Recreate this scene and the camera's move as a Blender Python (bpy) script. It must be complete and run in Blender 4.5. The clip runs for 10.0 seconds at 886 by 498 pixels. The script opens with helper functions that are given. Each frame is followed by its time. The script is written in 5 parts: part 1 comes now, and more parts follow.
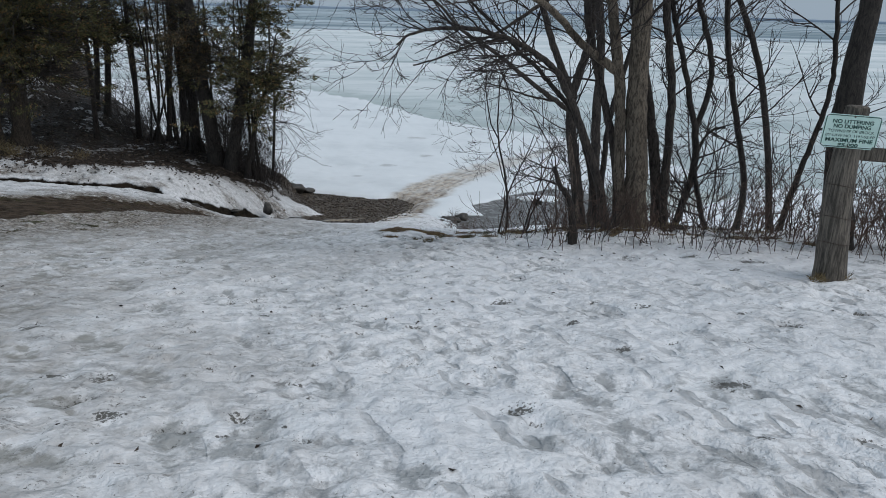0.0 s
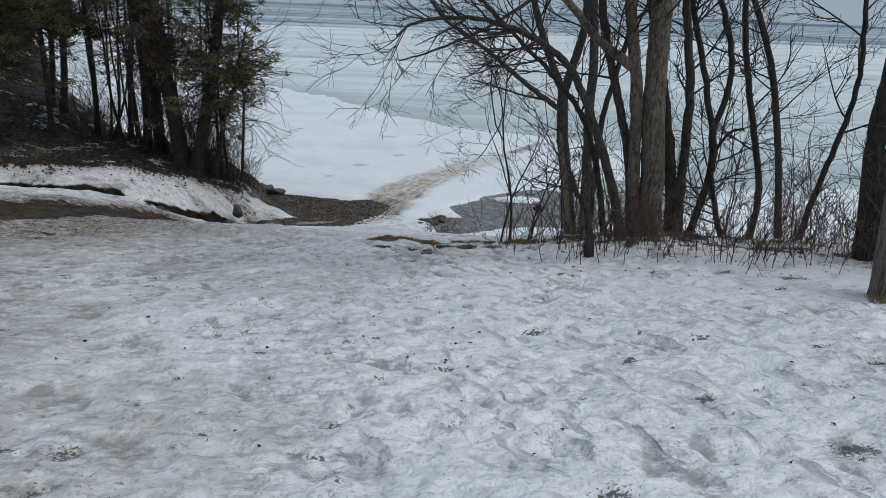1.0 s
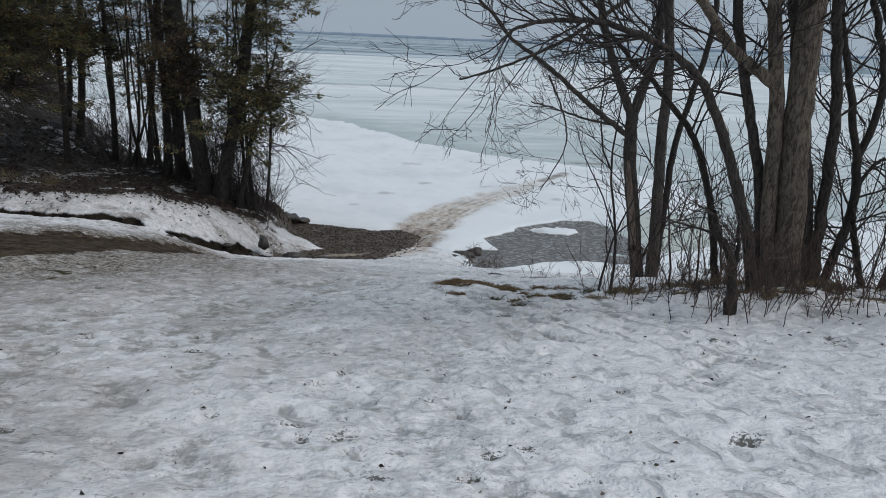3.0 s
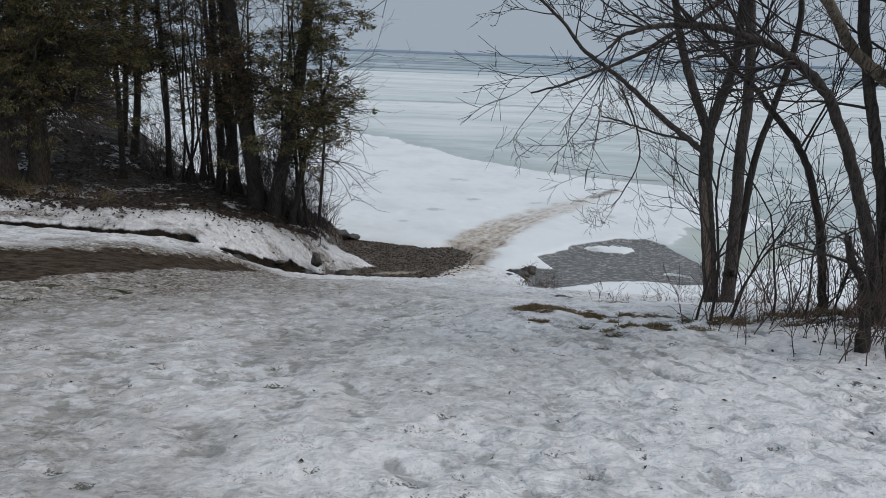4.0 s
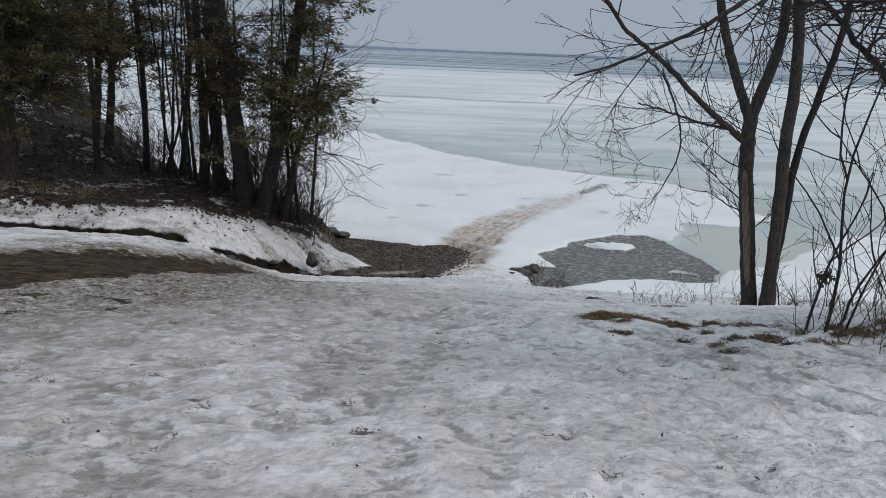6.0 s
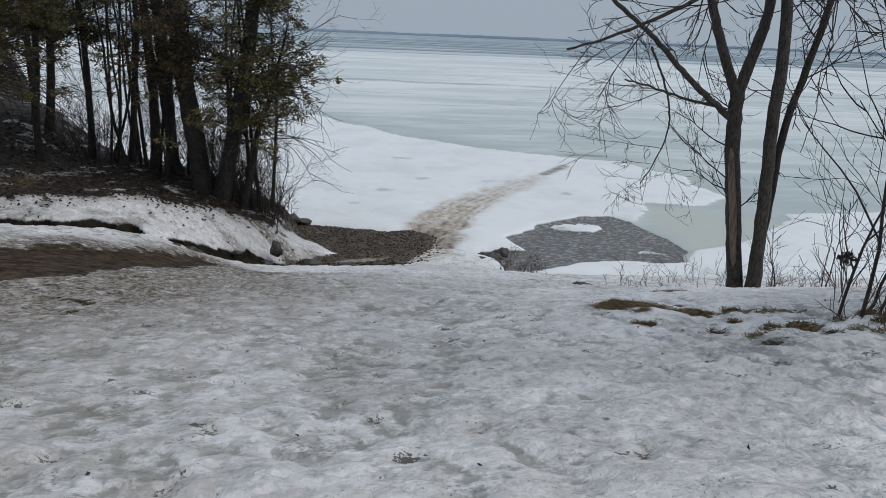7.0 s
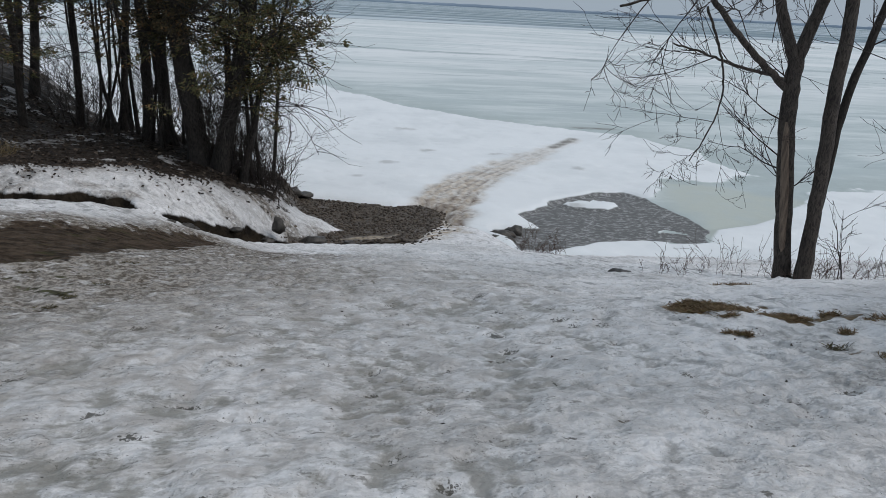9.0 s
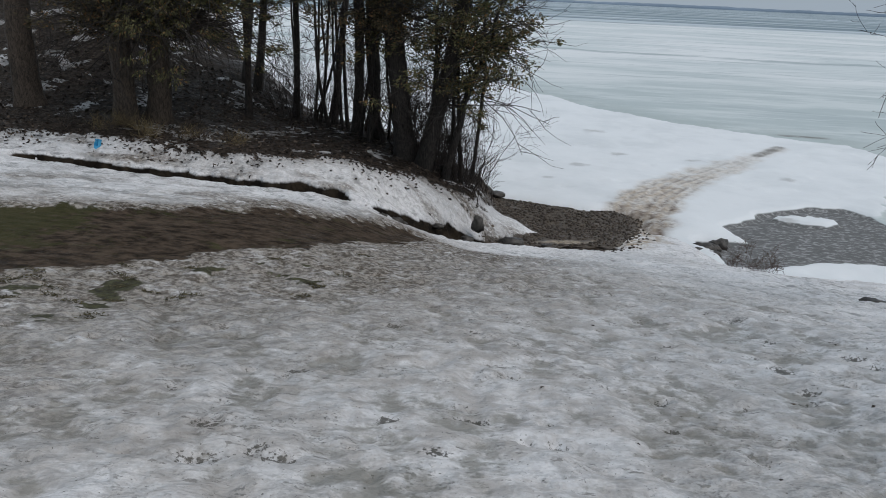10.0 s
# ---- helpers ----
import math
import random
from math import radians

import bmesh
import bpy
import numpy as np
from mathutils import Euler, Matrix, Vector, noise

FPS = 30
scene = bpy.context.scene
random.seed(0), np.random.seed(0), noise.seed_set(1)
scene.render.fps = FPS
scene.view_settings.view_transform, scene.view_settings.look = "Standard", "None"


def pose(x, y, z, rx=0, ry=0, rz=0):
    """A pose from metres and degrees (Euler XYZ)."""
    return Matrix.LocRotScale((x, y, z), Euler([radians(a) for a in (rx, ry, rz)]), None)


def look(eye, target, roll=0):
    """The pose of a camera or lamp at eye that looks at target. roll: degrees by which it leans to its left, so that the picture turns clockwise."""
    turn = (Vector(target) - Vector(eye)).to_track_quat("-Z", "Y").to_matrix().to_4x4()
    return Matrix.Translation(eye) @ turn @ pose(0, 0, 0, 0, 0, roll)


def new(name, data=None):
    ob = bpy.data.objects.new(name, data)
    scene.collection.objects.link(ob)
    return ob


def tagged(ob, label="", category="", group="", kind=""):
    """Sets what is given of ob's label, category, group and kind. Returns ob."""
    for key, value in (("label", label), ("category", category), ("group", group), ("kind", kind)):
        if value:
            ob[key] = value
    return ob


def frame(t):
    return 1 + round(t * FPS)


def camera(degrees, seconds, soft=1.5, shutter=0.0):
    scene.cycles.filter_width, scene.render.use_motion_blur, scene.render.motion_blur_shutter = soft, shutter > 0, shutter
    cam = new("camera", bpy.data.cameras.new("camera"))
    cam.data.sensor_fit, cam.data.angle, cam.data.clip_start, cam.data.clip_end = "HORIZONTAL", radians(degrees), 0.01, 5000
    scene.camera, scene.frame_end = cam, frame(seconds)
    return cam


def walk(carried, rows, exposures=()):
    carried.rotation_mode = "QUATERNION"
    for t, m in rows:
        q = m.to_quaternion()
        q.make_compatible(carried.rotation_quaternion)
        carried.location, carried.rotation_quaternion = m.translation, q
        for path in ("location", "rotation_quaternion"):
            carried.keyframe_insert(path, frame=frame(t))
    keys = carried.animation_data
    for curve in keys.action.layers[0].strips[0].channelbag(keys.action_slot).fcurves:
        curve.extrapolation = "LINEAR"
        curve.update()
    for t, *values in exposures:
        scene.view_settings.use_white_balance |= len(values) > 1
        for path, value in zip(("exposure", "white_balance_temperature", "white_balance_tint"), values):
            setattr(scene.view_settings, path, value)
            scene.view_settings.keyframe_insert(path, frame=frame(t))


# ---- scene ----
cam = camera(63.0, 10.0, soft=0.6)
METRES, EYE, TILT, LEAN, TURN = 8.0, 1.5, -18.3, -1.5, 0.0
ROWS = [
    (0.0, 0.0, 0.0, 0.0, -0.0, 0.0, -0.0),
    (0.5, -0.0248, 0.0621, 0.0133, -1.16, 0.02, 0.48),
    (1.0, -0.0558, 0.1114, 0.0223, -2.81, -0.15, 0.19),
    (1.5, -0.0801, 0.167, 0.03, -4.36, 0.08, -0.01),
    (2.0, -0.1048, 0.2182, 0.0396, -4.53, 0.45, -0.26),
    (2.5, -0.1314, 0.2673, 0.0462, -3.65, 1.14, -0.23),
    (4.0, -0.2195, 0.3771, 0.0661, 0.77, 3.14, -0.86),
    (4.5, -0.2471, 0.413, 0.0705, 1.6, 3.24, -1.13),
    (5.0, -0.2828, 0.4477, 0.0733, 0.85, 3.29, -1.15),
    (6.5, -0.3715, 0.5601, 0.083, -3.67, 2.37, 0.39),
    (7.0, -0.4028, 0.6024, 0.0884, -5.77, 1.56, 1.05),
    (7.5, -0.4227, 0.6419, 0.0917, -7.93, 0.23, 1.34),
    (8.0, -0.4351, 0.6843, 0.096, -10.37, -0.83, 1.82),
    (8.5, -0.4388, 0.7179, 0.1027, -11.83, -0.96, 2.16),
    (9.0, -0.4432, 0.749, 0.1117, -6.22, -0.69, 0.44),
    (9.5, -0.4806, 0.7681, 0.1135, 0.42, -0.58, -1.43),
    (10.0, -0.539, 0.7944, 0.1168, 6.74, -0.98, -3.26),
]
walk(cam, [(t, pose(0, 0, EYE, TILT, LEAN, TURN) @ pose(METRES * x, METRES * y, METRES * z, 90 + pitch, roll, yaw)) for t, x, y, z, yaw, pitch, roll in ROWS],
     exposures=[(0.0, -0.04, 6200, 11), (2.5, -0.02, 6300, 12), (5.0, 0.0, 6500, 14), (8.5, 0.02, 6400, 13), (10.0, 0.02, 6450, 13)])

# ---- world and sun: a closed overcast sky ----
world = bpy.data.worlds.new("world")
scene.world = world
world.use_nodes = True
wn, wl = world.node_tree.nodes, world.node_tree.links
wn.clear()
sky = wn.new("ShaderNodeTexSky")
sky.sky_type = "NISHITA"
sky.sun_disc = False
sky.sun_elevation, sky.sun_rotation = radians(57), radians(113)
cloud = wn.new("ShaderNodeMix")
cloud.data_type = "RGBA"
cloud.inputs[0].default_value = 0.97
cloud.inputs[7].default_value = (3.55, 4.3, 4.95, 1)
wl.new(sky.outputs[0], cloud.inputs[6])
back = wn.new("ShaderNodeBackground")
back.inputs[1].default_value = 0.09
wl.new(cloud.outputs[2], back.inputs[0])
wout = wn.new("ShaderNodeOutputWorld")
wl.new(back.outputs[0], wout.inputs[0])
sun_data = bpy.data.lights.new("sun", "SUN")
sun_data.energy, sun_data.angle, sun_data.color = 1.3, radians(50), (1.0, 0.93, 0.86)
sun = new("sun", sun_data)
sun.matrix_world = look((14, -6, 24), (0, 0, 0))


# ---- helpers for materials ----
class Mat:
    """A node material under construction."""

    def __init__(self, name, rough=0.7, metal=0.0):
        self.m = bpy.data.materials.new(name)
        self.m.use_nodes = True
        self.t = self.m.node_tree
        self.b = self.t.nodes["Principled BSDF"]
        self.b.inputs["Roughness"].default_value = rough
        self.b.inputs["Metallic"].default_value = metal
        self.co = self.n("ShaderNodeTexCoord").outputs["Object"]

    def n(self, kind):
        return self.t.nodes.new(kind)

    def put(self, a, socket):
        if isinstance(a, (int, float, tuple)):
            socket.default_value = a if not isinstance(a, tuple) or len(a) != 3 or socket.type == "VECTOR" else (*a, 1)
        else:
            self.t.links.new(a, socket)

    def scaled(self, s, rot=(0, 0, 0)):
        n = self.n("ShaderNodeMapping")
        n.inputs["Scale"].default_value = s
        n.inputs["Rotation"].default_value = rot
        self.put(self.co, n.inputs[0])
        return n.outputs[0]

    def along(self, angle, far, across):
        """Coordinates turned to an angle in the plan, with so many units a metre along it and across it."""
        n = self.n("ShaderNodeMapping")
        n.vector_type = "TEXTURE"
        n.inputs["Rotation"].default_value = (0, 0, radians(angle))
        n.inputs["Scale"].default_value = (1 / far, 1 / across, 1)
        self.put(self.co, n.inputs[0])
        return n.outputs[0]

    def noise(self, scale, detail=4, rough=0.55, vec=None, dist=0.0):
        n = self.n("ShaderNodeTexNoise")
        n.inputs["Scale"].default_value, n.inputs["Detail"].default_value = scale, detail
        n.inputs["Roughness"].default_value, n.inputs["Distortion"].default_value = rough, dist
        self.put(vec or self.co, n.inputs["Vector"])
        return n.outputs[0]

    def voronoi(self, scale, feature="F1", vec=None):
        n = self.n("ShaderNodeTexVoronoi")
        n.feature = feature
        n.inputs["Scale"].default_value = scale
        self.put(vec or self.co, n.inputs["Vector"])
        return n.outputs["Distance"]

    def ramp(self, f, a, b, lo=0.0, hi=1.0):
        n = self.n("ShaderNodeMapRange")
        n.interpolation_type = "SMOOTHSTEP"
        for i, v in enumerate((f, a, b, lo, hi)):
            self.put(v, n.inputs[i])
        return n.outputs[0]

    def mix(self, f, a, b):
        n = self.n("ShaderNodeMix")
        n.data_type = "RGBA"
        self.put(f, n.inputs[0]), self.put(a, n.inputs[6]), self.put(b, n.inputs[7])
        return n.outputs[2]

    def math(self, op, a, b=0.0):
        n = self.n("ShaderNodeMath")
        n.operation = op
        self.put(a, n.inputs[0]), self.put(b, n.inputs[1])
        return n.outputs[0]

    def attr(self, name):
        n = self.n("ShaderNodeAttribute")
        n.attribute_name = name
        return n.outputs["Fac"]

    def rand(self):
        return self.n("ShaderNodeNewGeometry").outputs["Random Per Island"]

    def bump(self, h, strength=0.5, dist=0.02):
        n = self.n("ShaderNodeBump")
        n.inputs["Strength"].default_value, n.inputs["Distance"].default_value = strength, dist
        self.put(h, n.inputs["Height"])
        self.put(n.outputs[0], self.b.inputs["Normal"])

    def done(self, colour=None, rough=None):
        if colour is not None:
            self.put(colour, self.b.inputs["Base Color"])
        if rough is not None:
            self.put(rough, self.b.inputs["Roughness"])
        return self.m


def bark(name, dark, light, scale=1.0):
    m = Mat(name, 0.9)
    v = m.scaled((15 * scale, 15 * scale, 4.2 * scale))
    groove = m.noise(2.2, 6, 0.7, v, 0.9)
    c = m.mix(m.ramp(groove, 0.36, 0.62), dark, light)
    c = m.mix(m.ramp(m.noise(1.3, 4), 0.52, 0.72, 0, 0.5), c, tuple(0.55 * a for a in dark))
    m.bump(groove, 0.8, 0.02)
    return m.done(c)


BARK_BROWN = bark("bark_brown", (0.05, 0.04, 0.03), (0.22, 0.18, 0.136))
BARK_GREY = bark("bark_grey", (0.022, 0.018, 0.016), (0.085, 0.071, 0.06))
BARK_CEDAR = bark("bark_cedar", (0.03, 0.023, 0.017), (0.105, 0.08, 0.06))
BARK_DARK = bark("bark_dark", (0.016, 0.014, 0.012), (0.055, 0.046, 0.039))
m = Mat("twig_bark", 0.85)
TWIG = m.done(m.mix(m.noise(3, 3), (0.018, 0.014, 0.013), (0.055, 0.043, 0.038)))
m = Mat("reddish_twig_bark", 0.8)
TWIG_RED = m.done(m.mix(m.noise(3, 3), (0.05, 0.032, 0.026), (0.13, 0.085, 0.065)))


def ground_material():
    """Trodden old snow, ice, mud, leaf litter and beach gravel on one sheet."""
    m = Mat("snow_slope", 0.55)
    big, mid, fine = m.noise(0.55, 4, 0.6), m.noise(2.6, 5, 0.6), m.noise(26, 4, 0.6)
    streak = m.noise(1.0, 6, 0.65, m.scaled((3.2, 6.5, 1.0), (0, 0, radians(24))))
    small = m.noise(10, 4, 0.55)
    soil = m.attr("soil")
    icy = m.ramp(m.math("ADD", m.math("MULTIPLY", big, 0.5), m.math("MULTIPLY", streak, 0.5)), 0.44, 0.62)
    snow = m.mix(icy, (0.94, 0.95, 0.965), (0.86, 0.88, 0.9))
    # icy grey patches that also stand in for the dimples' soft shading
    snow = m.mix(m.ramp(m.noise(4.2, 4, 0.6, m.scaled((1.0, 1.6, 1.0))), 0.5, 0.62, 0, m.math("ADD", 0.26, m.math("MULTIPLY", soil, 0.25))), snow, (0.42, 0.44, 0.455))
    snow = m.mix(m.ramp(small, 0.53, 0.65, 0, m.math("ADD", 0.22, m.math("MULTIPLY", soil, 0.25))), snow, (0.36, 0.37, 0.375))
    snow = m.mix(m.math("MULTIPLY", soil, m.ramp(m.noise(3.6, 6, 0.72), 0.36, 0.64, 0.25, 0.85)), snow, (0.39, 0.36, 0.33))
    pits = m.math("MULTIPLY", m.ramp(m.noise(6.5, 5, 0.72, m.scaled((1.0, 1.8, 1.0))), 0.6, 0.66, 0, 0.8), m.ramp(m.math("ADD", m.noise(0.9, 3), m.math("MULTIPLY", soil, 0.15)), 0.46, 0.62))
    snow = m.mix(pits, snow, (0.22, 0.215, 0.2))
    # ridge lines and strokes: shading of small dents drawn in dark colour
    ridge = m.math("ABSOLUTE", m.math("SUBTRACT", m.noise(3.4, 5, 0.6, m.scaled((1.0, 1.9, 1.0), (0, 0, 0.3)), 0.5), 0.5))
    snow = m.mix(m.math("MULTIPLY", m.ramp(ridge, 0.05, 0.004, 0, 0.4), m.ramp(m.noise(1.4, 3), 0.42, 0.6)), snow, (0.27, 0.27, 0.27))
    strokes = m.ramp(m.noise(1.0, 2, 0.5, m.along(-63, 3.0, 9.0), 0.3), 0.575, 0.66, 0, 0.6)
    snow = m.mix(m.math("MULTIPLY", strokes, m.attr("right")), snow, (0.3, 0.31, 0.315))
    crumb = m.noise(34, 2, 0.7)
    loose = m.ramp(m.noise(3.1, 5, 0.65), 0.52, 0.64)
    snow = m.mix(m.math("MULTIPLY", m.ramp(crumb, 0.53, 0.63, 0, 0.7), m.math("MULTIPLY", loose, m.math("ADD", 0.45, soil))), snow, (0.24, 0.24, 0.23))
    snow = m.mix(m.attr("pure"), snow, (0.8, 0.82, 0.85))
    # grey for slush and painted shade in dents and hollows
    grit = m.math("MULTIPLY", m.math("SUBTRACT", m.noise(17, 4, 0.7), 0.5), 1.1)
    grey_tone = m.ramp(m.math("ADD", m.attr("slush_shade"), grit), 0.27, 0.7, 0, 0.76)
    snow = m.mix(grey_tone, snow, m.mix(m.ramp(soil, 0.2, 0.8), (0.28, 0.295, 0.3), (0.25, 0.245, 0.215)))
    bits = m.math("MULTIPLY", m.math("SUBTRACT", m.noise(42, 3, 0.7), 0.5), 3.2)
    snow = m.mix(m.ramp(m.math("ADD", m.attr("pit"), bits), 0.42, 0.75, 0, 0.88), snow, (0.05, 0.047, 0.034))
    dirt = m.math("MULTIPLY", m.attr("dirt"), m.ramp(m.noise(6, 5, 0.72, m.scaled((1.0, 1.6, 1.0))), 0.3, 0.52))
    snow = m.mix(dirt, snow, m.mix(m.ramp(m.noise(15, 4, 0.75), 0.42, 0.6), (0.085, 0.068, 0.05), (0.36, 0.33, 0.29)))
    specks = m.math("MULTIPLY", m.ramp(m.noise(38, 3, 0.7), 0.635, 0.72), m.ramp(m.noise(1.7, 3), 0.5, 0.7, 0.05, 0.8))
    snow = m.mix(specks, snow, (0.14, 0.12, 0.1))
    mudc = m.mix(m.ramp(m.noise(5, 6, 0.72, m.scaled((1.0, 1.7, 1.0))), 0.36, 0.64), (0.022, 0.016, 0.0115), (0.1, 0.075, 0.055))
    mudc = m.mix(m.ramp(m.math("ADD", m.noise(2.6, 6, 0.75), m.math("MULTIPLY", m.attr("green"), 0.28)), 0.54, 0.68, 0, 0.7), mudc, (0.05, 0.053, 0.02))
    edge = m.math("MULTIPLY", m.math("SUBTRACT", m.noise(3.2, 6, 0.7), 0.5), 1.5)
    mud = m.ramp(m.math("ADD", m.attr("mud"), edge), 0.42, 0.58)
    c = m.mix(mud, snow, mudc)
    leafc = m.mix(m.ramp(m.noise(9, 4, 0.7), 0.35, 0.7), (0.018, 0.015, 0.0125), (0.075, 0.06, 0.049))
    bare = m.math("MULTIPLY", m.ramp(m.noise(0.9, 6, 0.7, None, 0.5), 0.47, 0.62), m.math("ADD", 0.76, m.math("MULTIPLY", m.attr("hill"), 0.24)))
    leaf = m.ramp(m.math("SUBTRACT", m.math("ADD", m.attr("leaf"), edge), bare), 0.35, 0.5)
    c = m.mix(m.math("MULTIPLY", m.attr("leaf"), m.ramp(m.noise(2.4, 5, 0.7), 0.35, 0.6, 0.2, 0.9)), c, (0.15, 0.143, 0.135))
    c = m.mix(leaf, c, leafc)
    gravc = m.mix(m.ramp(m.noise(2.2, 5, 0.7), 0.4, 0.62), m.mix(m.ramp(m.voronoi(34), 0.05, 0.6), (0.022, 0.017, 0.013), (0.09, 0.074, 0.058)), (0.1, 0.08, 0.06))
    grav = m.ramp(m.math("ADD", m.attr("gravel"), m.math("MULTIPLY", edge, 0.7)), 0.42, 0.58)
    c = m.mix(grav, c, gravc)
    tan = m.math("MULTIPLY", m.attr("tan"), m.ramp(m.noise(4, 5, 0.7), 0.35, 0.6))
    c = m.mix(tan, c, (0.42, 0.35, 0.26))
    turf = m.ramp(m.math("ADD", m.attr("turf"), m.math("MULTIPLY", edge, 0.8)), 0.42, 0.6)
    dry = m.mix(m.ramp(m.noise(16, 5, 0.7), 0.35, 0.65), (0.055, 0.04, 0.02), (0.19, 0.135, 0.07))
    wetc = m.mix(m.ramp(m.noise(16, 5, 0.7), 0.35, 0.65), (0.025, 0.022, 0.01), (0.075, 0.075, 0.032))
    c = m.mix(turf, c, m.mix(m.ramp(soil, 0.4, 0.7), dry, wetc))
    # dark brook and stream; shade of the undercut bank is in the colour too
    wet = m.ramp(m.math("ADD", m.attr("wet"), m.math("MULTIPLY", edge, 0.25)), 0.15, 0.4)
    c = m.mix(wet, c, m.mix(m.ramp(mid, 0.4, 0.6), (0.012, 0.01, 0.008), (0.035, 0.028, 0.02)))
    m.put(m.math("SUBTRACT", 0.5, m.math("MULTIPLY", m.math("MAXIMUM", wet, m.math("MAXIMUM", mud, leaf)), 0.42)), m.b.inputs["Specular IOR Level"])
    rough = m.math("SUBTRACT", m.math("SUBTRACT", 0.75, m.math("MULTIPLY", icy, 0.35)), m.math("MULTIPLY", wet, -0.2))
    relief = m.math("ADD", m.math("MULTIPLY", fine, 0.12), m.math("MULTIPLY", small, m.ramp(soil, 0.3, 0.8, 1.0, 0.5)))
    relief = m.math("ADD", relief, m.math("MULTIPLY", m.math("MULTIPLY", crumb, loose), 0.2))
    relief = m.math("ADD", relief, m.math("MULTIPLY", m.noise(5.5, 5, 0.6, m.scaled((1.0, 1.5, 1.0))), 0.7))
    m.bump(m.math("ADD", relief, m.math("MULTIPLY", m.math("MULTIPLY", strokes, m.attr("right")), -0.4)), 0.85, 0.06)
    return m.done(c, rough)


def lake_material():
    """Snow shelf along the shore, grey-green lake ice with wind streaks, dark bands far out, a skimmed-over pool."""
    m = Mat("lake_ice", 0.6)
    m.b.inputs["Specular IOR Level"].default_value = 0.25
    far = m.n("ShaderNodeSeparateXYZ")
    m.put(m.co, far.inputs[0])
    y = far.outputs[1]
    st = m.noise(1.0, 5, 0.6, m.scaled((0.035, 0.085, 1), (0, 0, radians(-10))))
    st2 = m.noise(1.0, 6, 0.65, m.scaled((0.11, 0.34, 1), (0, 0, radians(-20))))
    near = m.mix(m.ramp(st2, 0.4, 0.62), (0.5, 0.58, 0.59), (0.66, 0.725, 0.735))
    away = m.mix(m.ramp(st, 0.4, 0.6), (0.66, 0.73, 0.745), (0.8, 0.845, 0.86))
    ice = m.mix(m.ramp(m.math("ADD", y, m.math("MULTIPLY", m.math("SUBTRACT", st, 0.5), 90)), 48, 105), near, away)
    ice = m.mix(m.ramp(m.noise(1.0, 5, 0.65, m.along(-7, 0.045, 0.32), 0.3), 0.57, 0.66, 0, 0.55), ice, (0.42, 0.5, 0.52))
    # a long pressure crack with grey edges
    seam = m.math("ABSOLUTE", m.math("SUBTRACT", m.math("ADD", y, m.math("MULTIPLY", m.math("SUBTRACT", m.noise(1.0, 4, 0.6, m.scaled((0.05, 0.01, 1))), 0.5), 22)), 103))
    ice = m.mix(m.math("MULTIPLY", m.ramp(seam, 3.2, 0.6, 0, 0.85), m.ramp(m.noise(1.0, 4, 0.65, m.scaled((0.12, 0.4, 1))), 0.34, 0.58)), ice, (0.36, 0.44, 0.46))
    crack = m.math("ABSOLUTE", m.math("SUBTRACT", m.noise(1.0, 4, 0.55, m.along(14, 0.03, 0.16), 0.4), 0.5))
    ice = m.mix(m.ramp(crack, 0.014, 0.002, 0, 0.4), ice, (0.4, 0.48, 0.5))
    # bare dark ice and open leads far out
    wob = m.math("MULTIPLY", m.math("SUBTRACT", m.noise(1.0, 4, 0.5, m.scaled((0.02, 0.02, 1))), 0.5), 24)
    fst = m.noise(1.0, 5, 0.62, m.scaled((0.004, 0.03, 1), (0, 0, radians(-4))))
    farc = m.mix(m.ramp(fst, 0.4, 0.62), (0.2, 0.275, 0.315), (0.55, 0.63, 0.68))
    farc = m.mix(m.ramp(m.noise(1.0, 4, 0.6, m.scaled((0.009, 0.07, 1))), 0.55, 0.66, 0, 0.6), farc, (0.15, 0.2, 0.22))
    ice = m.mix(m.ramp(m.math("ADD", y, wob), 246, 254), ice, farc)
    # grey slush on the ice beside the snow shelf
    ice = m.mix(m.math("MULTIPLY", m.attr("grey_tone"), m.ramp(m.noise(0.5, 5, 0.65), 0.3, 0.6, 0.2, 0.8)), ice, (0.44, 0.51, 0.51))
    ice = m.mix(m.math("MULTIPLY", m.attr("green"), m.ramp(m.noise(1.1, 5, 0.7), 0.25, 0.6, 0.45, 1)), ice, (0.52, 0.57, 0.53))
    sn = m.mix(m.ramp(m.noise(0.35, 5, 0.6), 0.4, 0.75, 0, 0.6), (0.84, 0.885, 0.91), (0.67, 0.72, 0.745))
    c = m.mix(m.ramp(m.attr("snow"), 0.3, 0.7), ice, sn)
    tan = m.math("MULTIPLY", m.attr("tan"), m.ramp(m.noise(1.3, 6, 0.72), 0.3, 0.58, 0.35, 1))
    c = m.mix(tan, c, m.mix(m.ramp(m.noise(3.1, 5, 0.7), 0.35, 0.65), (0.4, 0.33, 0.25), (0.66, 0.6, 0.52)))
    c = m.mix(m.math("MULTIPLY", m.attr("rut"), m.ramp(m.noise(1.6, 5, 0.7), 0.36, 0.6)), c, (0.16, 0.12, 0.09))
    dark = m.math("MULTIPLY", m.attr("dark"), m.ramp(m.noise(2.5, 4), 0.3, 0.6, 0.4, 1))
    c = m.mix(dark, c, (0.16, 0.15, 0.13))
    crystals = m.ramp(m.noise(1.0, 4, 0.7, m.scaled((6, 11, 1), (0, 0, 0.4))), 0.48, 0.64)
    poolc = m.mix(crystals, (0.14, 0.145, 0.145), (0.36, 0.37, 0.375))
    pool = m.ramp(m.attr("pool"), 0.35, 0.65)
    c = m.mix(pool, c, poolc)
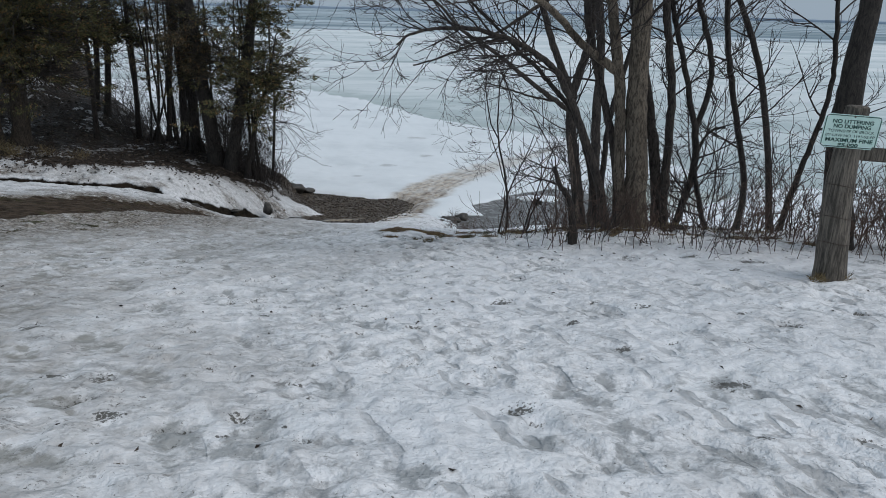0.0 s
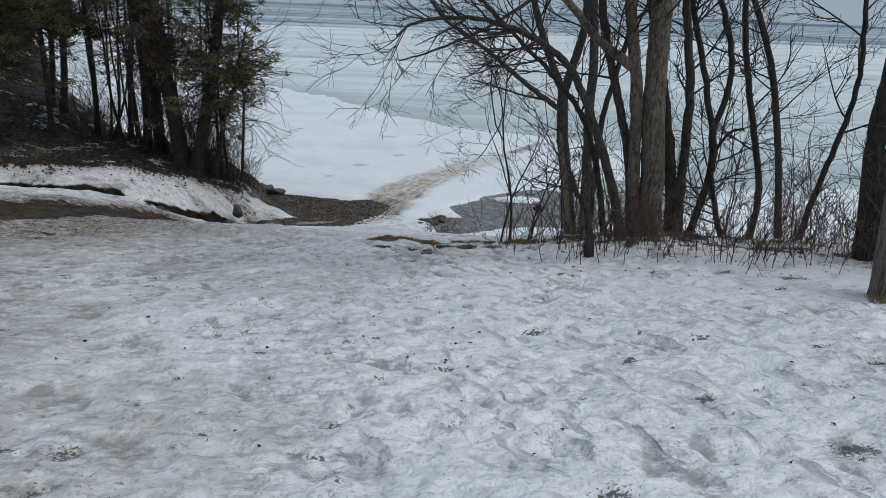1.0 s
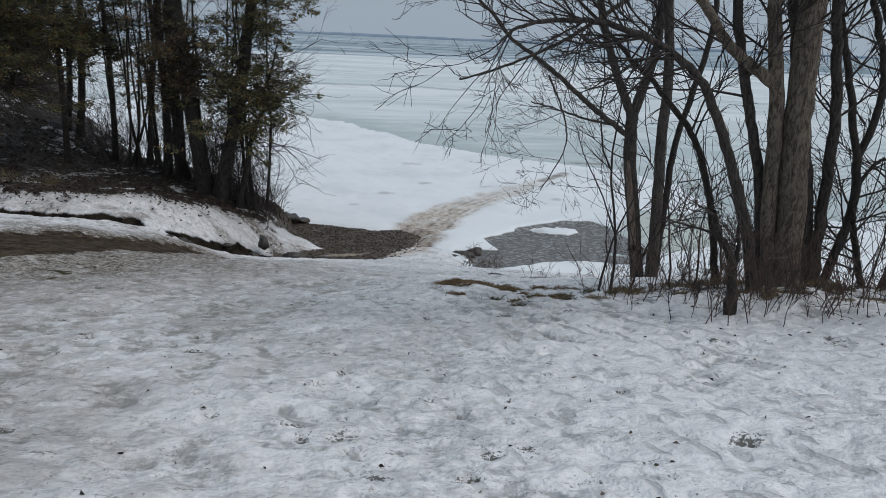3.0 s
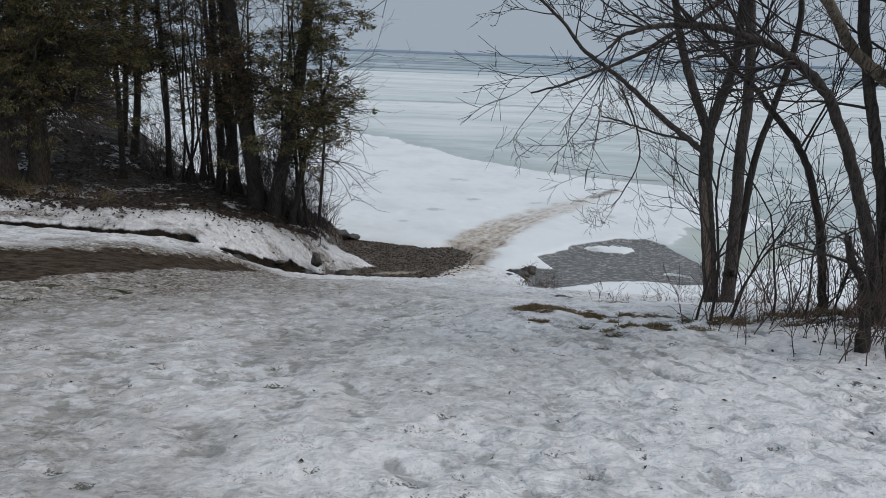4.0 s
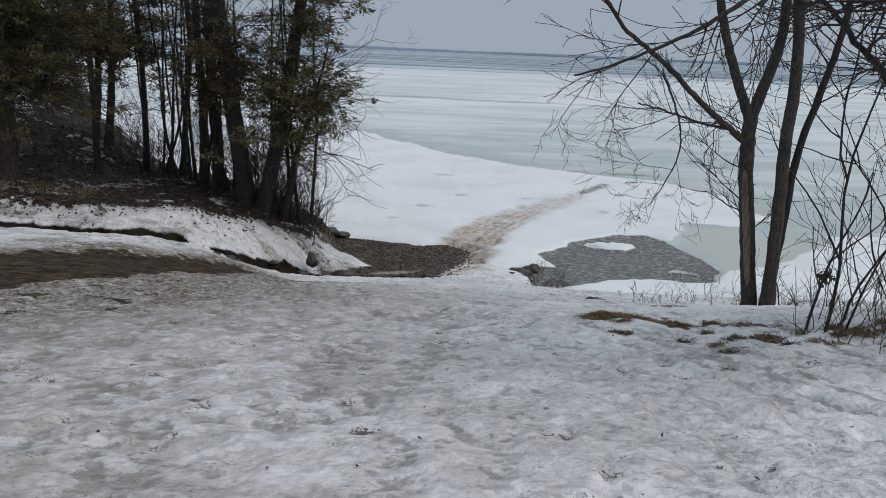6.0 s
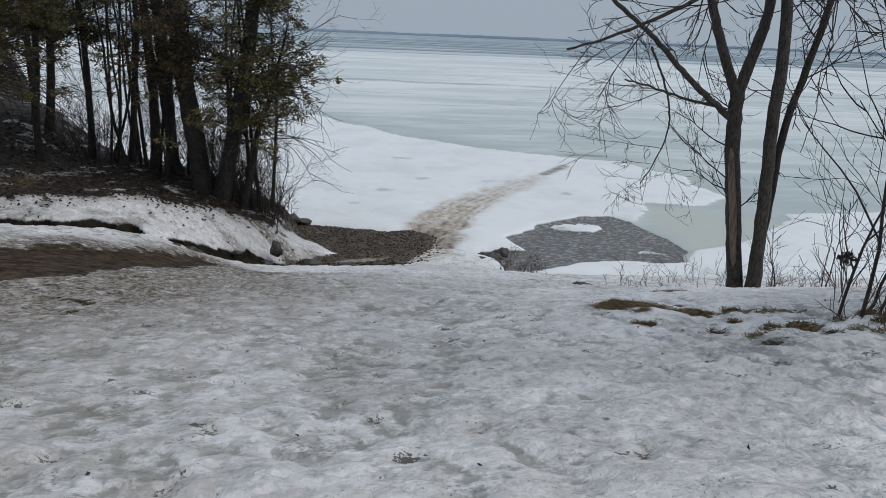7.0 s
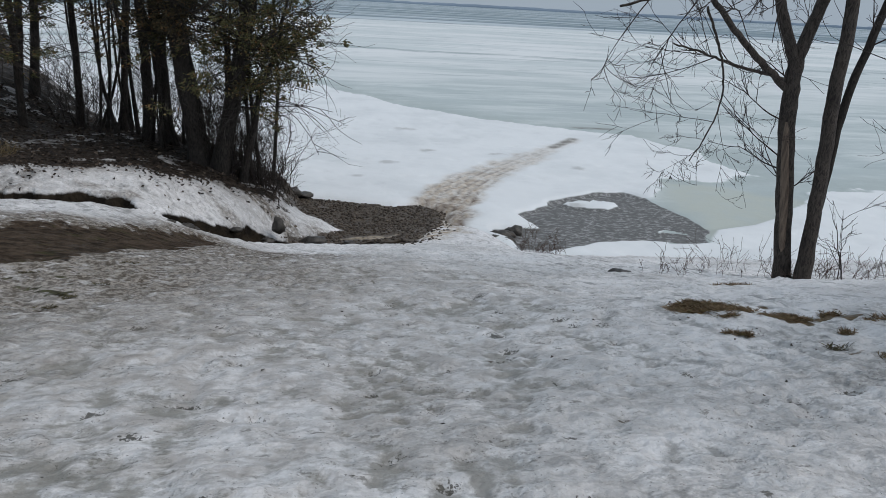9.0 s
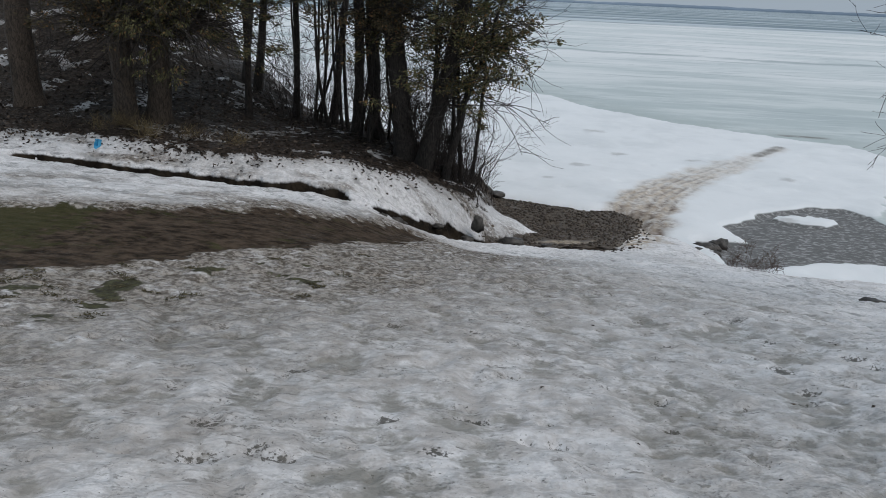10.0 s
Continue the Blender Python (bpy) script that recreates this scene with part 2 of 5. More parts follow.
    m.bump(m.math("ADD", m.noise(3, 6, 0.65), m.noise(0.6, 4)), 0.45, 0.06)
    return m.done(c, 0.7)


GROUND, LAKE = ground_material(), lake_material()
m = Mat("grey_weathered_wood", 0.85)
g = m.noise(1.0, 6, 0.7, m.scaled((40, 40, 3)))
m.bump(g, 0.7, 0.01)
WOOD = m.done(m.mix(m.ramp(g, 0.35, 0.65), (0.04, 0.034, 0.028), (0.19, 0.165, 0.135)))


# ---- helpers for meshes ----
def mesh_from(name, verts, faces, mat, smooth=True, attrs=None):
    """A mesh from numpy arrays; all faces have the same number of corners."""
    verts, faces = np.asarray(verts, np.float32), np.asarray(faces, np.int32)
    k = faces.shape[1]
    me = bpy.data.meshes.new(name)
    me.vertices.add(len(verts))
    me.vertices.foreach_set("co", verts.ravel())
    me.loops.add(faces.size)
    me.loops.foreach_set("vertex_index", faces.ravel())
    me.polygons.add(len(faces))
    me.polygons.foreach_set("loop_start", np.arange(0, faces.size, k, dtype=np.int32))
    me.polygons.foreach_set("use_smooth", np.full(len(faces), smooth))
    for key, val in (attrs or {}).items():
        me.attributes.new(key, "FLOAT", "POINT").data.foreach_set("value", np.asarray(val, np.float32).ravel())
    me.materials.append(mat)
    me.update(calc_edges=True)
    me.validate()
    return me


def part(name, me, parent, label=""):
    ob = new(name, me)
    ob.parent = parent
    return tagged(ob, label)


def thing(name, label, category, group="", kind="", at=(0, 0, 0), me=None):
    ob = new(name, me)
    ob.location = at
    return tagged(ob, label, category, group, kind)


def grid(name, xs, ys, zfun, mat):
    gx, gy = np.meshgrid(xs, ys)
    z, attrs = zfun(gx.ravel(), gy.ravel())
    n, k = len(xs), len(ys)
    i = (np.arange(k - 1)[:, None] * n + np.arange(n - 1)).ravel()
    return mesh_from(name, np.stack([gx.ravel(), gy.ravel(), z], 1), np.stack([i, i + 1, i + 1 + n, i + n], 1), mat, True, attrs)


TABLE = np.random.default_rng(5).random((256, 256))


def vnoise(x, y):
    """Smooth value noise, 0 to 1, one cell a unit."""
    i, j = np.floor(x).astype(int), np.floor(y).astype(int)
    u, v = x - i, y - j
    u, v = u * u * (3 - 2 * u), v * v * (3 - 2 * v)
    a, b = TABLE[i % 256, j % 256], TABLE[(i + 1) % 256, j % 256]
    c, d = TABLE[i % 256, (j + 1) % 256], TABLE[(i + 1) % 256, (j + 1) % 256]
    return (a * (1 - u) + b * u) * (1 - v) + (c * (1 - u) + d * u) * v


def fbm(x, y, octaves=4, gain=0.5):
    s, a, total = 0.0, 1.0, 0.0
    for k in range(octaves):
        s, total = s + a * vnoise(x * 2 ** k + 17.3 * k, y * 2 ** k + 9.1 * k), total + a
        a *= gain
    return s / total


def dents(x, y, cell, seed, some=0.7):
    """Rounded dents, one a cell at most: 1 at a dent's middle, 0 outside."""
    u, v, out = x / cell, y / (cell * 0.75), np.zeros(x.shape)
    for i in (-1, 0, 1):
        for j in (-1, 0, 1):
            a, b = np.floor(u).astype(int) + i, np.floor(v).astype(int) + j
            r1, r2 = TABLE[(a + seed) % 256, b % 256], TABLE[b % 256, (a + 3 * seed) % 256]
            r3, r4 = TABLE[(a + 7 * seed) % 256, (b + 31) % 256], TABLE[(b + 5 * seed) % 256, (a + 77) % 256]
            du, dv = u - a - r1, v - b - r2
            w = (r4 - 0.5) * 2.4
            p, q = du * np.cos(w) + dv * np.sin(w), dv * np.cos(w) - du * np.sin(w)
            e = np.hypot(p / (0.25 + 0.3 * r3), q / (0.16 + 0.22 * r4))
            out = np.maximum(out, np.where(r3 < some, (0.4 + r4) * sstep(1.35, 0.1, e), 0))
    return out


def inside(poly, x, y):
    """Signed distance to a polygon's edge: positive inside."""
    px, py = np.array(poly, float).T
    dist, odd = np.full(x.shape, 1e9), np.zeros(x.shape, bool)
    for i in range(len(px)):
        ax, ay, bx, by = px[i - 1], py[i - 1], px[i], py[i]
        k = np.clip(((x - ax) * (bx - ax) + (y - ay) * (by - ay)) / ((bx - ax) ** 2 + (by - ay) ** 2), 0, 1)
        dist = np.minimum(dist, np.hypot(x - ax - k * (bx - ax), y - ay - k * (by - ay)))
        if by != ay:
            odd ^= ((ay > y) != (by > y)) & (x < (bx - ax) * (y - ay) / (by - ay) + ax)
    return np.where(odd, dist, -dist)


def near_line(line, x, y):
    """Distance to a polyline."""
    dist = np.full(x.shape, 1e9)
    for (ax, ay), (bx, by) in zip(line, line[1:]):
        k = np.clip(((x - ax) * (bx - ax) + (y - ay) * (by - ay)) / ((bx - ax) ** 2 + (by - ay) ** 2), 0, 1)
        dist = np.minimum(dist, np.hypot(x - ax - k * (bx - ax), y - ay - k * (by - ay)))
    return dist


def sstep(a, b, v):
    s = np.clip((v - a) / (b - a), 0.0, 1.0)
    return s * s * (3 - 2 * s)


BROOK = [(-24, 18.6), (-14, 19.0), (-11.6, 19.1), (-9.1, 19.2), (-7.9, 19.4), (-7.25, 19.9), (-6.7, 20.2), (-6.1, 20.55), (-5.4, 21.45), (-4.6, 22.3)]


def brook_y(x):
    return np.interp(x, [p[0] for p in BROOK], [p[1] for p in BROOK])


def terrain(x, y):
    """Height of the snow slope, the bank and the beach, without small relief."""
    z = np.interp(y, [-12, 0, 5, 8, 10, 12, 13.5, 16, 19, 22, 25, 27, 40], [1.9, 0, -.84, -1.4, -1.75, -2.17, -2.58, -3.33, -4.2, -4.98, -5.48, -5.8, -7])
    cross = np.interp(y, [0, 5, 9.5, 12, 16, 20, 24], [0, .05, .1, .04, -.04, -.03, 0])
    z = z + cross * np.clip(x + 1, 0, 4) + 0.08 * np.exp(-((x + .8) / .8) ** 2 - ((y - 11.3) / .8) ** 2)
    z = z - 0.4 * sstep(19.5, 23.6, y) * sstep(-0.4, 0.9, x)
    # the side towards the mud: a little lower, then steeper down to the brook
    side = np.interp(y, [-12, 0, 5, 7.5, 9.7, 12, 14.5, 16.5, 19, 22, 25, 27, 40], [1.9, 0, -.84, -1.32, -1.8, -2.28, -2.71, -3.36, -4.2, -4.98, -5.48, -5.8, -7])
    k = sstep(-1.2, -3.2, x)
    z = z * (1 - k) + side * k
    left = -0.173 * y + 0.05 * np.clip(-7 - x, 0, 30)
    k = sstep(-5.0, -8.2, x) * sstep(11, 15, y)
    z = z * (1 - k) + left * k
    # the bank beyond the brook, with the hill behind it
    d = y - brook_y(x)
    bank = np.interp(x, [-24, -14, -11, -9, -7.9, -7.5, -7.1, -6.5, -5.8, -5.3, -4.9, -4.4, -3.9], [-2.5, -2.88, -3.0, -3.12, -3.26, -3.42, -3.66, -3.98, -4.38, -4.66, -4.92, -5.12, -5.27])
    hill = sstep(-10.6, -13.6, x)
    bank = bank - 0.05 * np.clip(d - 1.2, 0, 7) * (1 - hill) + 0.115 * np.clip(d - 1.5, 0, 7) * hill + 0.25 * np.clip(d - 3, 0, 14) * sstep(-13.6, -17, x)
    bank = bank + 0.1 * sstep(0.2, 1.2, d) + 0.28 * sstep(0.6, 2.2, d) * sstep(-7.8, -6.6, x) * sstep(-4.9, -5.6, x)
    north = np.interp(x, [-40, -24, -17, -14, -10, -7, -5.6, -4.8], [60, 44, 33, 29.5, 27, 25.2, 25.0, 23.5])
    k = sstep(0.05, 1.35, d) * sstep(-3.7, -4.5, x) * (1 - sstep(north, north + 3.6 + 4 * sstep(-13, -18, x), y))
    return np.where(d > 0, np.maximum(z, z * (1 - k) + bank * k), z)


MUD = [(-30, 11.5), (-14, 12.8), (-10.4, 13.8), (-9.4, 14.3), (-8.6, 15.0), (-7.9, 15.75), (-7.05, 16.5), (-6.6, 17.5), (-6.2, 18.5), (-6.0, 18.3), (-6.1, 17.2), (-6.3, 15.6), (-6.6, 14.6), (-7.0, 13.9), (-7.5, 13.45), (-7.9, 12.95), (-8.3, 12.5), (-9.1, 12.0), (-10, 10.4), (-12, 8), (-30, 3)]
LEAF = [(-60, 50), (-60, 20.0), (-18, 19.9), (-15, 19.9), (-13.6, 20.4), (-12.6, 20.4), (-11.5, 20.1), (-10.4, 20.25), (-9.3, 20.5), (-8.5, 21.3), (-7.6, 21.1), (-6.7, 22.0), (-5.7, 22.75), (-5.3, 23.4), (-5.15, 25.0), (-5.0, 28.5), (-7, 36), (-10, 60)]
GRAVEL = [(-5.7, 28.4), (-4.1, 28.0), (-2.4, 27.5), (-1.6, 27.8), (-0.9, 26.8), (-1.2, 25.2), (-1.7, 24.0), (-2.0, 23.1), (-2.0, 22.5), (-2.65, 22.1), (-3.9, 21.6), (-4.5, 21.6), (-5.1, 21.9), (-5.3, 23.5), (-5.6, 26)]
TONGUE = [(-5.3, 22.3), (-4.55, 22.95), (-3.9, 23.95), (-4.5, 24.1), (-5.1, 24.0), (-5.4, 23.4)]
STREAM = [(-4.6, 22.3), (-3.9, 22.6), (-3.2, 22.65), (-2.4, 23.0), (-1.5, 23.05), (-0.9, 23.3), (-0.4, 23.7)]
POOL = [(1.2, 26.8), (2.0, 27.4), (2.7, 28.4), (3.6, 29.0), (4.6, 29.7), (5.7, 30.0), (6.4, 28.9), (6.9, 26.9), (6.9, 25.7), (6.2, 24.5), (4.6, 24.2), (2.9, 24.2), (1.9, 23.6), (0.8, 22.9), (0.6, 24.4), (0.3, 25.0), (1.5, 25.4)]
SHELF = [(-60, 80), (-12, 66), (-3.3, 54.5), (-0.7, 49.6), (3.5, 45.9), (7.5, 43.5), (10.5, 42.0), (12.0, 37.5), (12.8, 33.2), (10.2, 32.3), (8.0, 32.2), (7.2, 30.3), (6.6, 29.2), (5, 24), (3, 18), (-60, 18)]
SHORE = [(3, 18), (1.2, 22.6), (2.2, 23.4), (3.0, 24.0), (4.6, 24.0), (6.3, 24.4), (7.1, 25.6), (8.6, 26.2), (10, 27.2), (12.9, 30.2), (15.5, 31.2), (22, 32), (40, 33), (40, 18)]
GREEN = [(6.4, 24), (6.9, 27), (7.4, 30.4), (8.2, 31.8), (10.4, 31.6), (12, 29.5), (14, 26.5), (13, 22)]
TRACK = [(-1.5, 25.0), (-1.25, 26.6), (-0.95, 27.6), (-0.35, 29.6), (1.0, 31.9), (2.55, 34.1), (4.7, 37.05), (6.8, 39.95)]


PAINTED_HOLLOWS = [(-1.3, 41.5, .5), (-0.6, 36.2, .45), (2.3, 35.8, .4), (-2.4, 33.5, .4), (3.4, 27.9, .3), (5.2, 33.5, .4), (-3.6, 31.2, .35)]
MARKS = [(1.06, 5.07, .13), (-1.38, 5.46, .1), (1.27, 4.4, .1), (-2.95, 4.85, .16), (2.43, 5.25, .08), (1.75, 3.8, .17), (-1.5, 9.73, .06), (-1.94, 7.8, .07), (1.6, 3.0, .07), (-1.7, 3.3, .12), (-2.3, 3.9, .1), (-.7, 3.6, .05), (-1.86, 8.26, .05), (-.37, 9.06, .07), (-2.48, 8.88, .06), (-2.14, 10.2, .05), (-4.6, 9.1, .1), (-4.1, 8.4, .09), (3.0, 6.9, .14), (3.4, 7.4, .2), (2.8, 7.6, .15), (-.2, 7.4, .06), (1.2, 7.8, .09), (-3.5, 4.3, .12), (-5.2, 11.3, .12), (-4.6, 11.7, .1)]


def slope(x, y):
    """Heights and cover of the ground."""
    z = terrain(x, y)
    mud, leaf, gravel = inside(MUD, x, y), inside(LEAF, x, y), np.minimum(inside(GRAVEL, x, y), -inside(TONGUE, x, y))
    z = np.maximum(z, -5.54 - 0.5 * sstep(0.3, -1.0, gravel) - 0.03 * sstep(1.5, 0, gravel))
    rng = np.random.default_rng(11)
    lump = fbm(x / 0.55, y / 0.55, 4) - 0.5
    broad = fbm(x / 2.3 + 5, y / 2.3, 3) - 0.5
    clean = sstep(0.4, -0.4, mud)
    cell = np.abs(fbm(x / 0.42 + 31, y / 0.34, 3) - 0.5)
    fine = fbm(x / 0.17 + 7, y / 0.13, 3) - 0.5
    calm = 1 - 0.2 * sstep(14, 20, y)
    right = sstep(-2.4, 0.4, x + 1.2 * broad)
    pure = np.clip(sstep(1.1, 0.7, np.hypot((x - 3.0) / 1.7, (y - 7.4) / 1.15)) + sstep(.5, .62, fbm(x / 1.3 + 20, y / 1.1, 3)) * 0.5 * right, 0, 1)
    d1, d2 = dents(x, y, 0.26, 3), dents(x, y, 0.14, 9)
    z = z - (0.5 + 0.5 * right) * (0.022 * d1 + 0.02 * d2 - 0.014 * dents(x, y, 0.12, 21, 0.35)) * calm * (0.3 + 0.7 * clean) * (1 - 0.7 * pure)
    lon, lat = 0.45 * x - 0.89 * y, 0.89 * x + 0.45 * y
    s1, s2 = dents(lon / 2.6 + 40, lat, 0.17, 13, 0.5), dents(lon / 2.2 + 9, lat, 0.09, 33, 0.55)
    z = z - right * (1 - 0.75 * pure) * (0.02 * s1 + 0.01 * s2) * sstep(16, 11, y)
    # soft trodden lumps; slush and shade are painted grey in the hollows between
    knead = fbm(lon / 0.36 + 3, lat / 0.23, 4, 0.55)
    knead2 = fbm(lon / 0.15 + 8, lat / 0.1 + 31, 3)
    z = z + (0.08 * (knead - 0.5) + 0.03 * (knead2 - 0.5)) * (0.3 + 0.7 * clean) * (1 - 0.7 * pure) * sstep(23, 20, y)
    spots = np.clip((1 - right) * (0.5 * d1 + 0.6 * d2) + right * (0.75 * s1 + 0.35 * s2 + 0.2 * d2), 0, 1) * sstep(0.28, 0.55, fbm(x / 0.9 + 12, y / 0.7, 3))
    slush_shade = np.clip(0.45 * spots + 0.42 * sstep(0.54, 0.34, knead) + 0.3 * sstep(0.5, 0.3, knead2), 0, 1) * (1 - 0.85 * pure) * sstep(24, 19, y)
    z = z + (0.045 * lump + 0.03 * np.minimum(cell, 0.2) + 0.03 * fine) * (0.3 + 0.7 * clean) * (0.6 + 0.4 * right) * calm + 0.08 * broad * calm
    south = sstep(0.6, -0.3, y - np.interp(x, [-14, -10.4, -8.6, -7, -6.2], [12.8, 13.8, 15, 16.5, 18.5]))
    dirt = 0.25 * sstep(0.5, 0.75, fbm(x / 1.5, y / 1.5 + 3, 4)) + 0.97 * (sstep(-5.2, -0.4, mud) * south + sstep(-1.3, 0.2, mud) * (1 - south)) + (0.18 + 0.6 * sstep(0.48, 0.68, fbm(x / 0.9 + 50, y / 0.4, 4))) * sstep(0.1, 0.5, y - brook_y(x)) * sstep(-3.7, -4.5, x) + 0.55 * sstep(-4.7, -5.4, x) * sstep(-7.6, -6.2, x) * sstep(14.5, 16, y) * sstep(19.6, 18.2, y) + 0.35 * sstep(0.0, -3.5, x + 1.5) * sstep(8, 5, y) + 0.5 * sstep(0.5, 0.68, fbm(x / 0.9 + 5, y / 0.6 + 20, 4)) * sstep(-6.0, -6.8, x) * sstep(14, 15.5, y) * sstep(-0.2, 0.4, brook_y(x) - y)
    # footprints and small melt hollows
    for i in range(420):
        cx, cy = rng.uniform(-8, 5), rng.uniform(1.2, 14)
        a, w, h, d = rng.normal(1.9, 0.5), rng.uniform(0.05, 0.09), rng.uniform(0.09, 0.17), rng.uniform(0.012, 0.035)
        k = np.flatnonzero((np.abs(x - cx) < 0.4) & (np.abs(y - cy) < 0.4))
        u, v = (x[k] - cx) * math.cos(a) + (y[k] - cy) * math.sin(a), (y[k] - cy) * math.cos(a) - (x[k] - cx) * math.sin(a)
        q = (u / h) ** 2 + (v / w) ** 2
        d *= 0.55 if cx < -1.5 else 1
        z[k] += -d * np.exp(-q * 0.8) + 0.12 * d * np.exp(-(np.sqrt(q) - 1.7) ** 2 * 3)
    # scrapes left by sleds and boots
    for i in range(70):
        cx, cy, a, ln = rng.uniform(-5, 4.5), rng.uniform(2, 10.5), rng.normal(-0.55, 0.3), rng.uniform(0.15, 0.55)
        ux, uy = math.cos(a), math.sin(a)
        k = np.flatnonzero((np.abs(x - cx) < 0.7) & (np.abs(y - cy) < 0.7))
        w = np.hypot(np.clip(np.abs((x[k] - cx) * ux + (y[k] - cy) * uy) - ln, 0, 9), ((y[k] - cy) * ux - (x[k] - cx) * uy) * 1.0)
        z[k] -= 0.02 * np.exp(-(w / 0.055) ** 2) - 0.004 * np.exp(-((w - 0.13) / 0.06) ** 2)
    # the brook's channel, bridged by snow at two places
    z = z - 0.13 * sstep(1.0, 0.35, brook_y(x) - y) * sstep(-0.1, 0.2, brook_y(x) - y) * sstep(-5.4, -6.2, x)
    b = near_line(BROOK, x, y + 0.3 * (fbm(x / 0.38, y / 0.38, 3) - 0.5) + 0.2 * (fbm(x / 0.12, y / 0.12, 2) - 0.5))
    width = np.interp(x, [-14.6, -13.9, -13, -12.3, -11.9, -11.5, -11, -10.2, -9.8, -9.4, -8.7, -8.0, -7.55, -7.3, -6.9, -6.4, -6.0, -5.5, -4.9, -4.5], [-.15, .17, .26, .09, .18, .13, .28, .35, .2, .33, .42, .33, -.05, -.02, .2, .32, .38, .34, .24, .12]) + 0.16 * (fbm(x / 0.5, y * 0 + 7.7, 3) - 0.5)
    cut = sstep(width + 0.05, width - 0.03, b) * sstep(-4.3, -4.6, x)
    z = z - (0.24 - 0.06 * sstep(-9, -14, x)) * cut
    # the snow ends in a low edge above the stream, which runs over the gravel past a bar of sand
    z = z - 0.12 * sstep(-0.15, 0.12, gravel + 0.25 * (fbm(x / 0.3, y / 0.3 + 11, 3) - 0.5)) * sstep(24.5, 23, y)
    z = z + 0.16 * (fbm(x / 0.6, y / 0.6 + 90, 4) - 0.5) * sstep(0, 0.6, gravel)
    run = near_line(STREAM, x, y + 0.3 * (fbm(x / 0.5, y / 0.5, 3) - 0.5))
    flow = sstep(0.24, 0.12, run) * sstep(-1.7, -2.5, x)
    z = z - 0.06 * flow
    bar = sstep(1.1, 0.75, np.hypot((x + 3.2) / 0.75, (y - 23.4 - 0.35 * (x + 3.2)) / 0.2) + 0.6 * (fbm(x / 0.3, y / 0.3, 3) - 0.5))
    z = z - 0.06 * sstep(0.3, -0.1, -mud)
    soil = 0.1 + 0.82 * sstep(0.5, -4.5, x + 0.25 * (y - 6) * sstep(9, 5, y) + 3 * (fbm(x / 3, y / 3, 3) - 0.5)) * sstep(16.5, 13, y)
    pit = np.zeros(x.shape)
    for cx, cy, r in MARKS:
        pit = np.maximum(pit, np.clip(1.3 - np.hypot((x - cx) / (0.75 * r), (y - cy) / (0.45 * r)) + 0.9 * (fbm(x / 0.09, y / 0.09, 3) - 0.5), 0, 1))
    # crumbly melt holes, most of them on the dirty side
    for i in range(860):
        cx, cy = (rng.uniform(-9, -0.5), rng.uniform(3, 14.5)) if i < 640 else (rng.uniform(-2, 3.4), rng.uniform(2.5, 10))
        r = 0.025 + 0.085 * rng.random() ** 2.4
        k = np.flatnonzero((np.abs(x - cx) < 0.4) & (np.abs(y - cy) < 0.4))
        q = np.clip(1.2 - np.hypot((x[k] - cx) / r, (y[k] - cy) / (rng.uniform(.5, 1) * r)) + 1.3 * (fbm(x[k] / 0.07, y[k] / 0.07, 3) - 0.5), 0, 1)
        pit[k] = np.maximum(pit[k], q * rng.uniform(0.25, 1))
        z[k] -= 0.03 * q
    turf = np.clip(1.1 - np.hypot((x + .55) / .48, (y - 11.32) / .34), 0, 1) + 0.8 * np.clip(1 - np.hypot((x + .1) / .35, (y - 10.95) / .18), 0, 1)
    turf = turf + 0.75 * sstep(0.57, 0.7, fbm(x / 0.4 + 3, y / 0.25 + 40, 4)) * (sstep(1.6, 0.4, np.hypot(x, y - 10.6)) + sstep(1.2, 0.2, np.abs(y - 10 + .3 * (x - 1.5))) * sstep(0, 1, x))
    below = np.interp(x, [-9, -7.4, -5.6], [10.8, 12.5, 14.5]) - y
    turf = turf + 0.75 * sstep(0.54, 0.64, fbm(x / 0.26 + 33, y / 0.17 + 4, 4)) * sstep(0.45, 0.6, fbm(x / 1.1, y / 0.9 + 71, 2)) * sstep(-0.5, 0.2, below) * sstep(2.6, 1.2, below) * sstep(-4.4, -5.6, x)
    tan = sstep(-1.0, 0.2, inside(GRAVEL, x - 1.0, y)) * sstep(0.1, -0.4, gravel) * sstep(-2.9, -2.0, x) * sstep(0.3, -0.3, x + .55 - .4 * (y - 26.5))
    tan = np.maximum(tan, sstep(1.0, 0.25, near_line([(-1.7, 23.4), (-1.2, 25.0), (-0.75, 27.0)], x, y) + 0.9 * (fbm(x / 0.5, y / 0.5 + 4, 4) - 0.5)) * sstep(0.25, -0.2, gravel))
    return z, {"mud": sstep(-0.9, 0.5, mud), "leaf": sstep(-0.6, 0.6, leaf), "gravel": sstep(-0.22, 0.22, gravel), "wet": np.maximum(cut, 0.8 * flow), "dirt": np.clip(dirt, 0, 1), "tan": np.maximum(tan, bar), "turf": turf, "soil": soil, "pit": pit, "right": right, "slush_shade": slush_shade, "pure": 0.55 * pure, "hill": sstep(-14.5, -16.5, x) * sstep(22, 24, y), "green": sstep(-8.5, -10.5, x) * sstep(12.0, 13.2, y)}


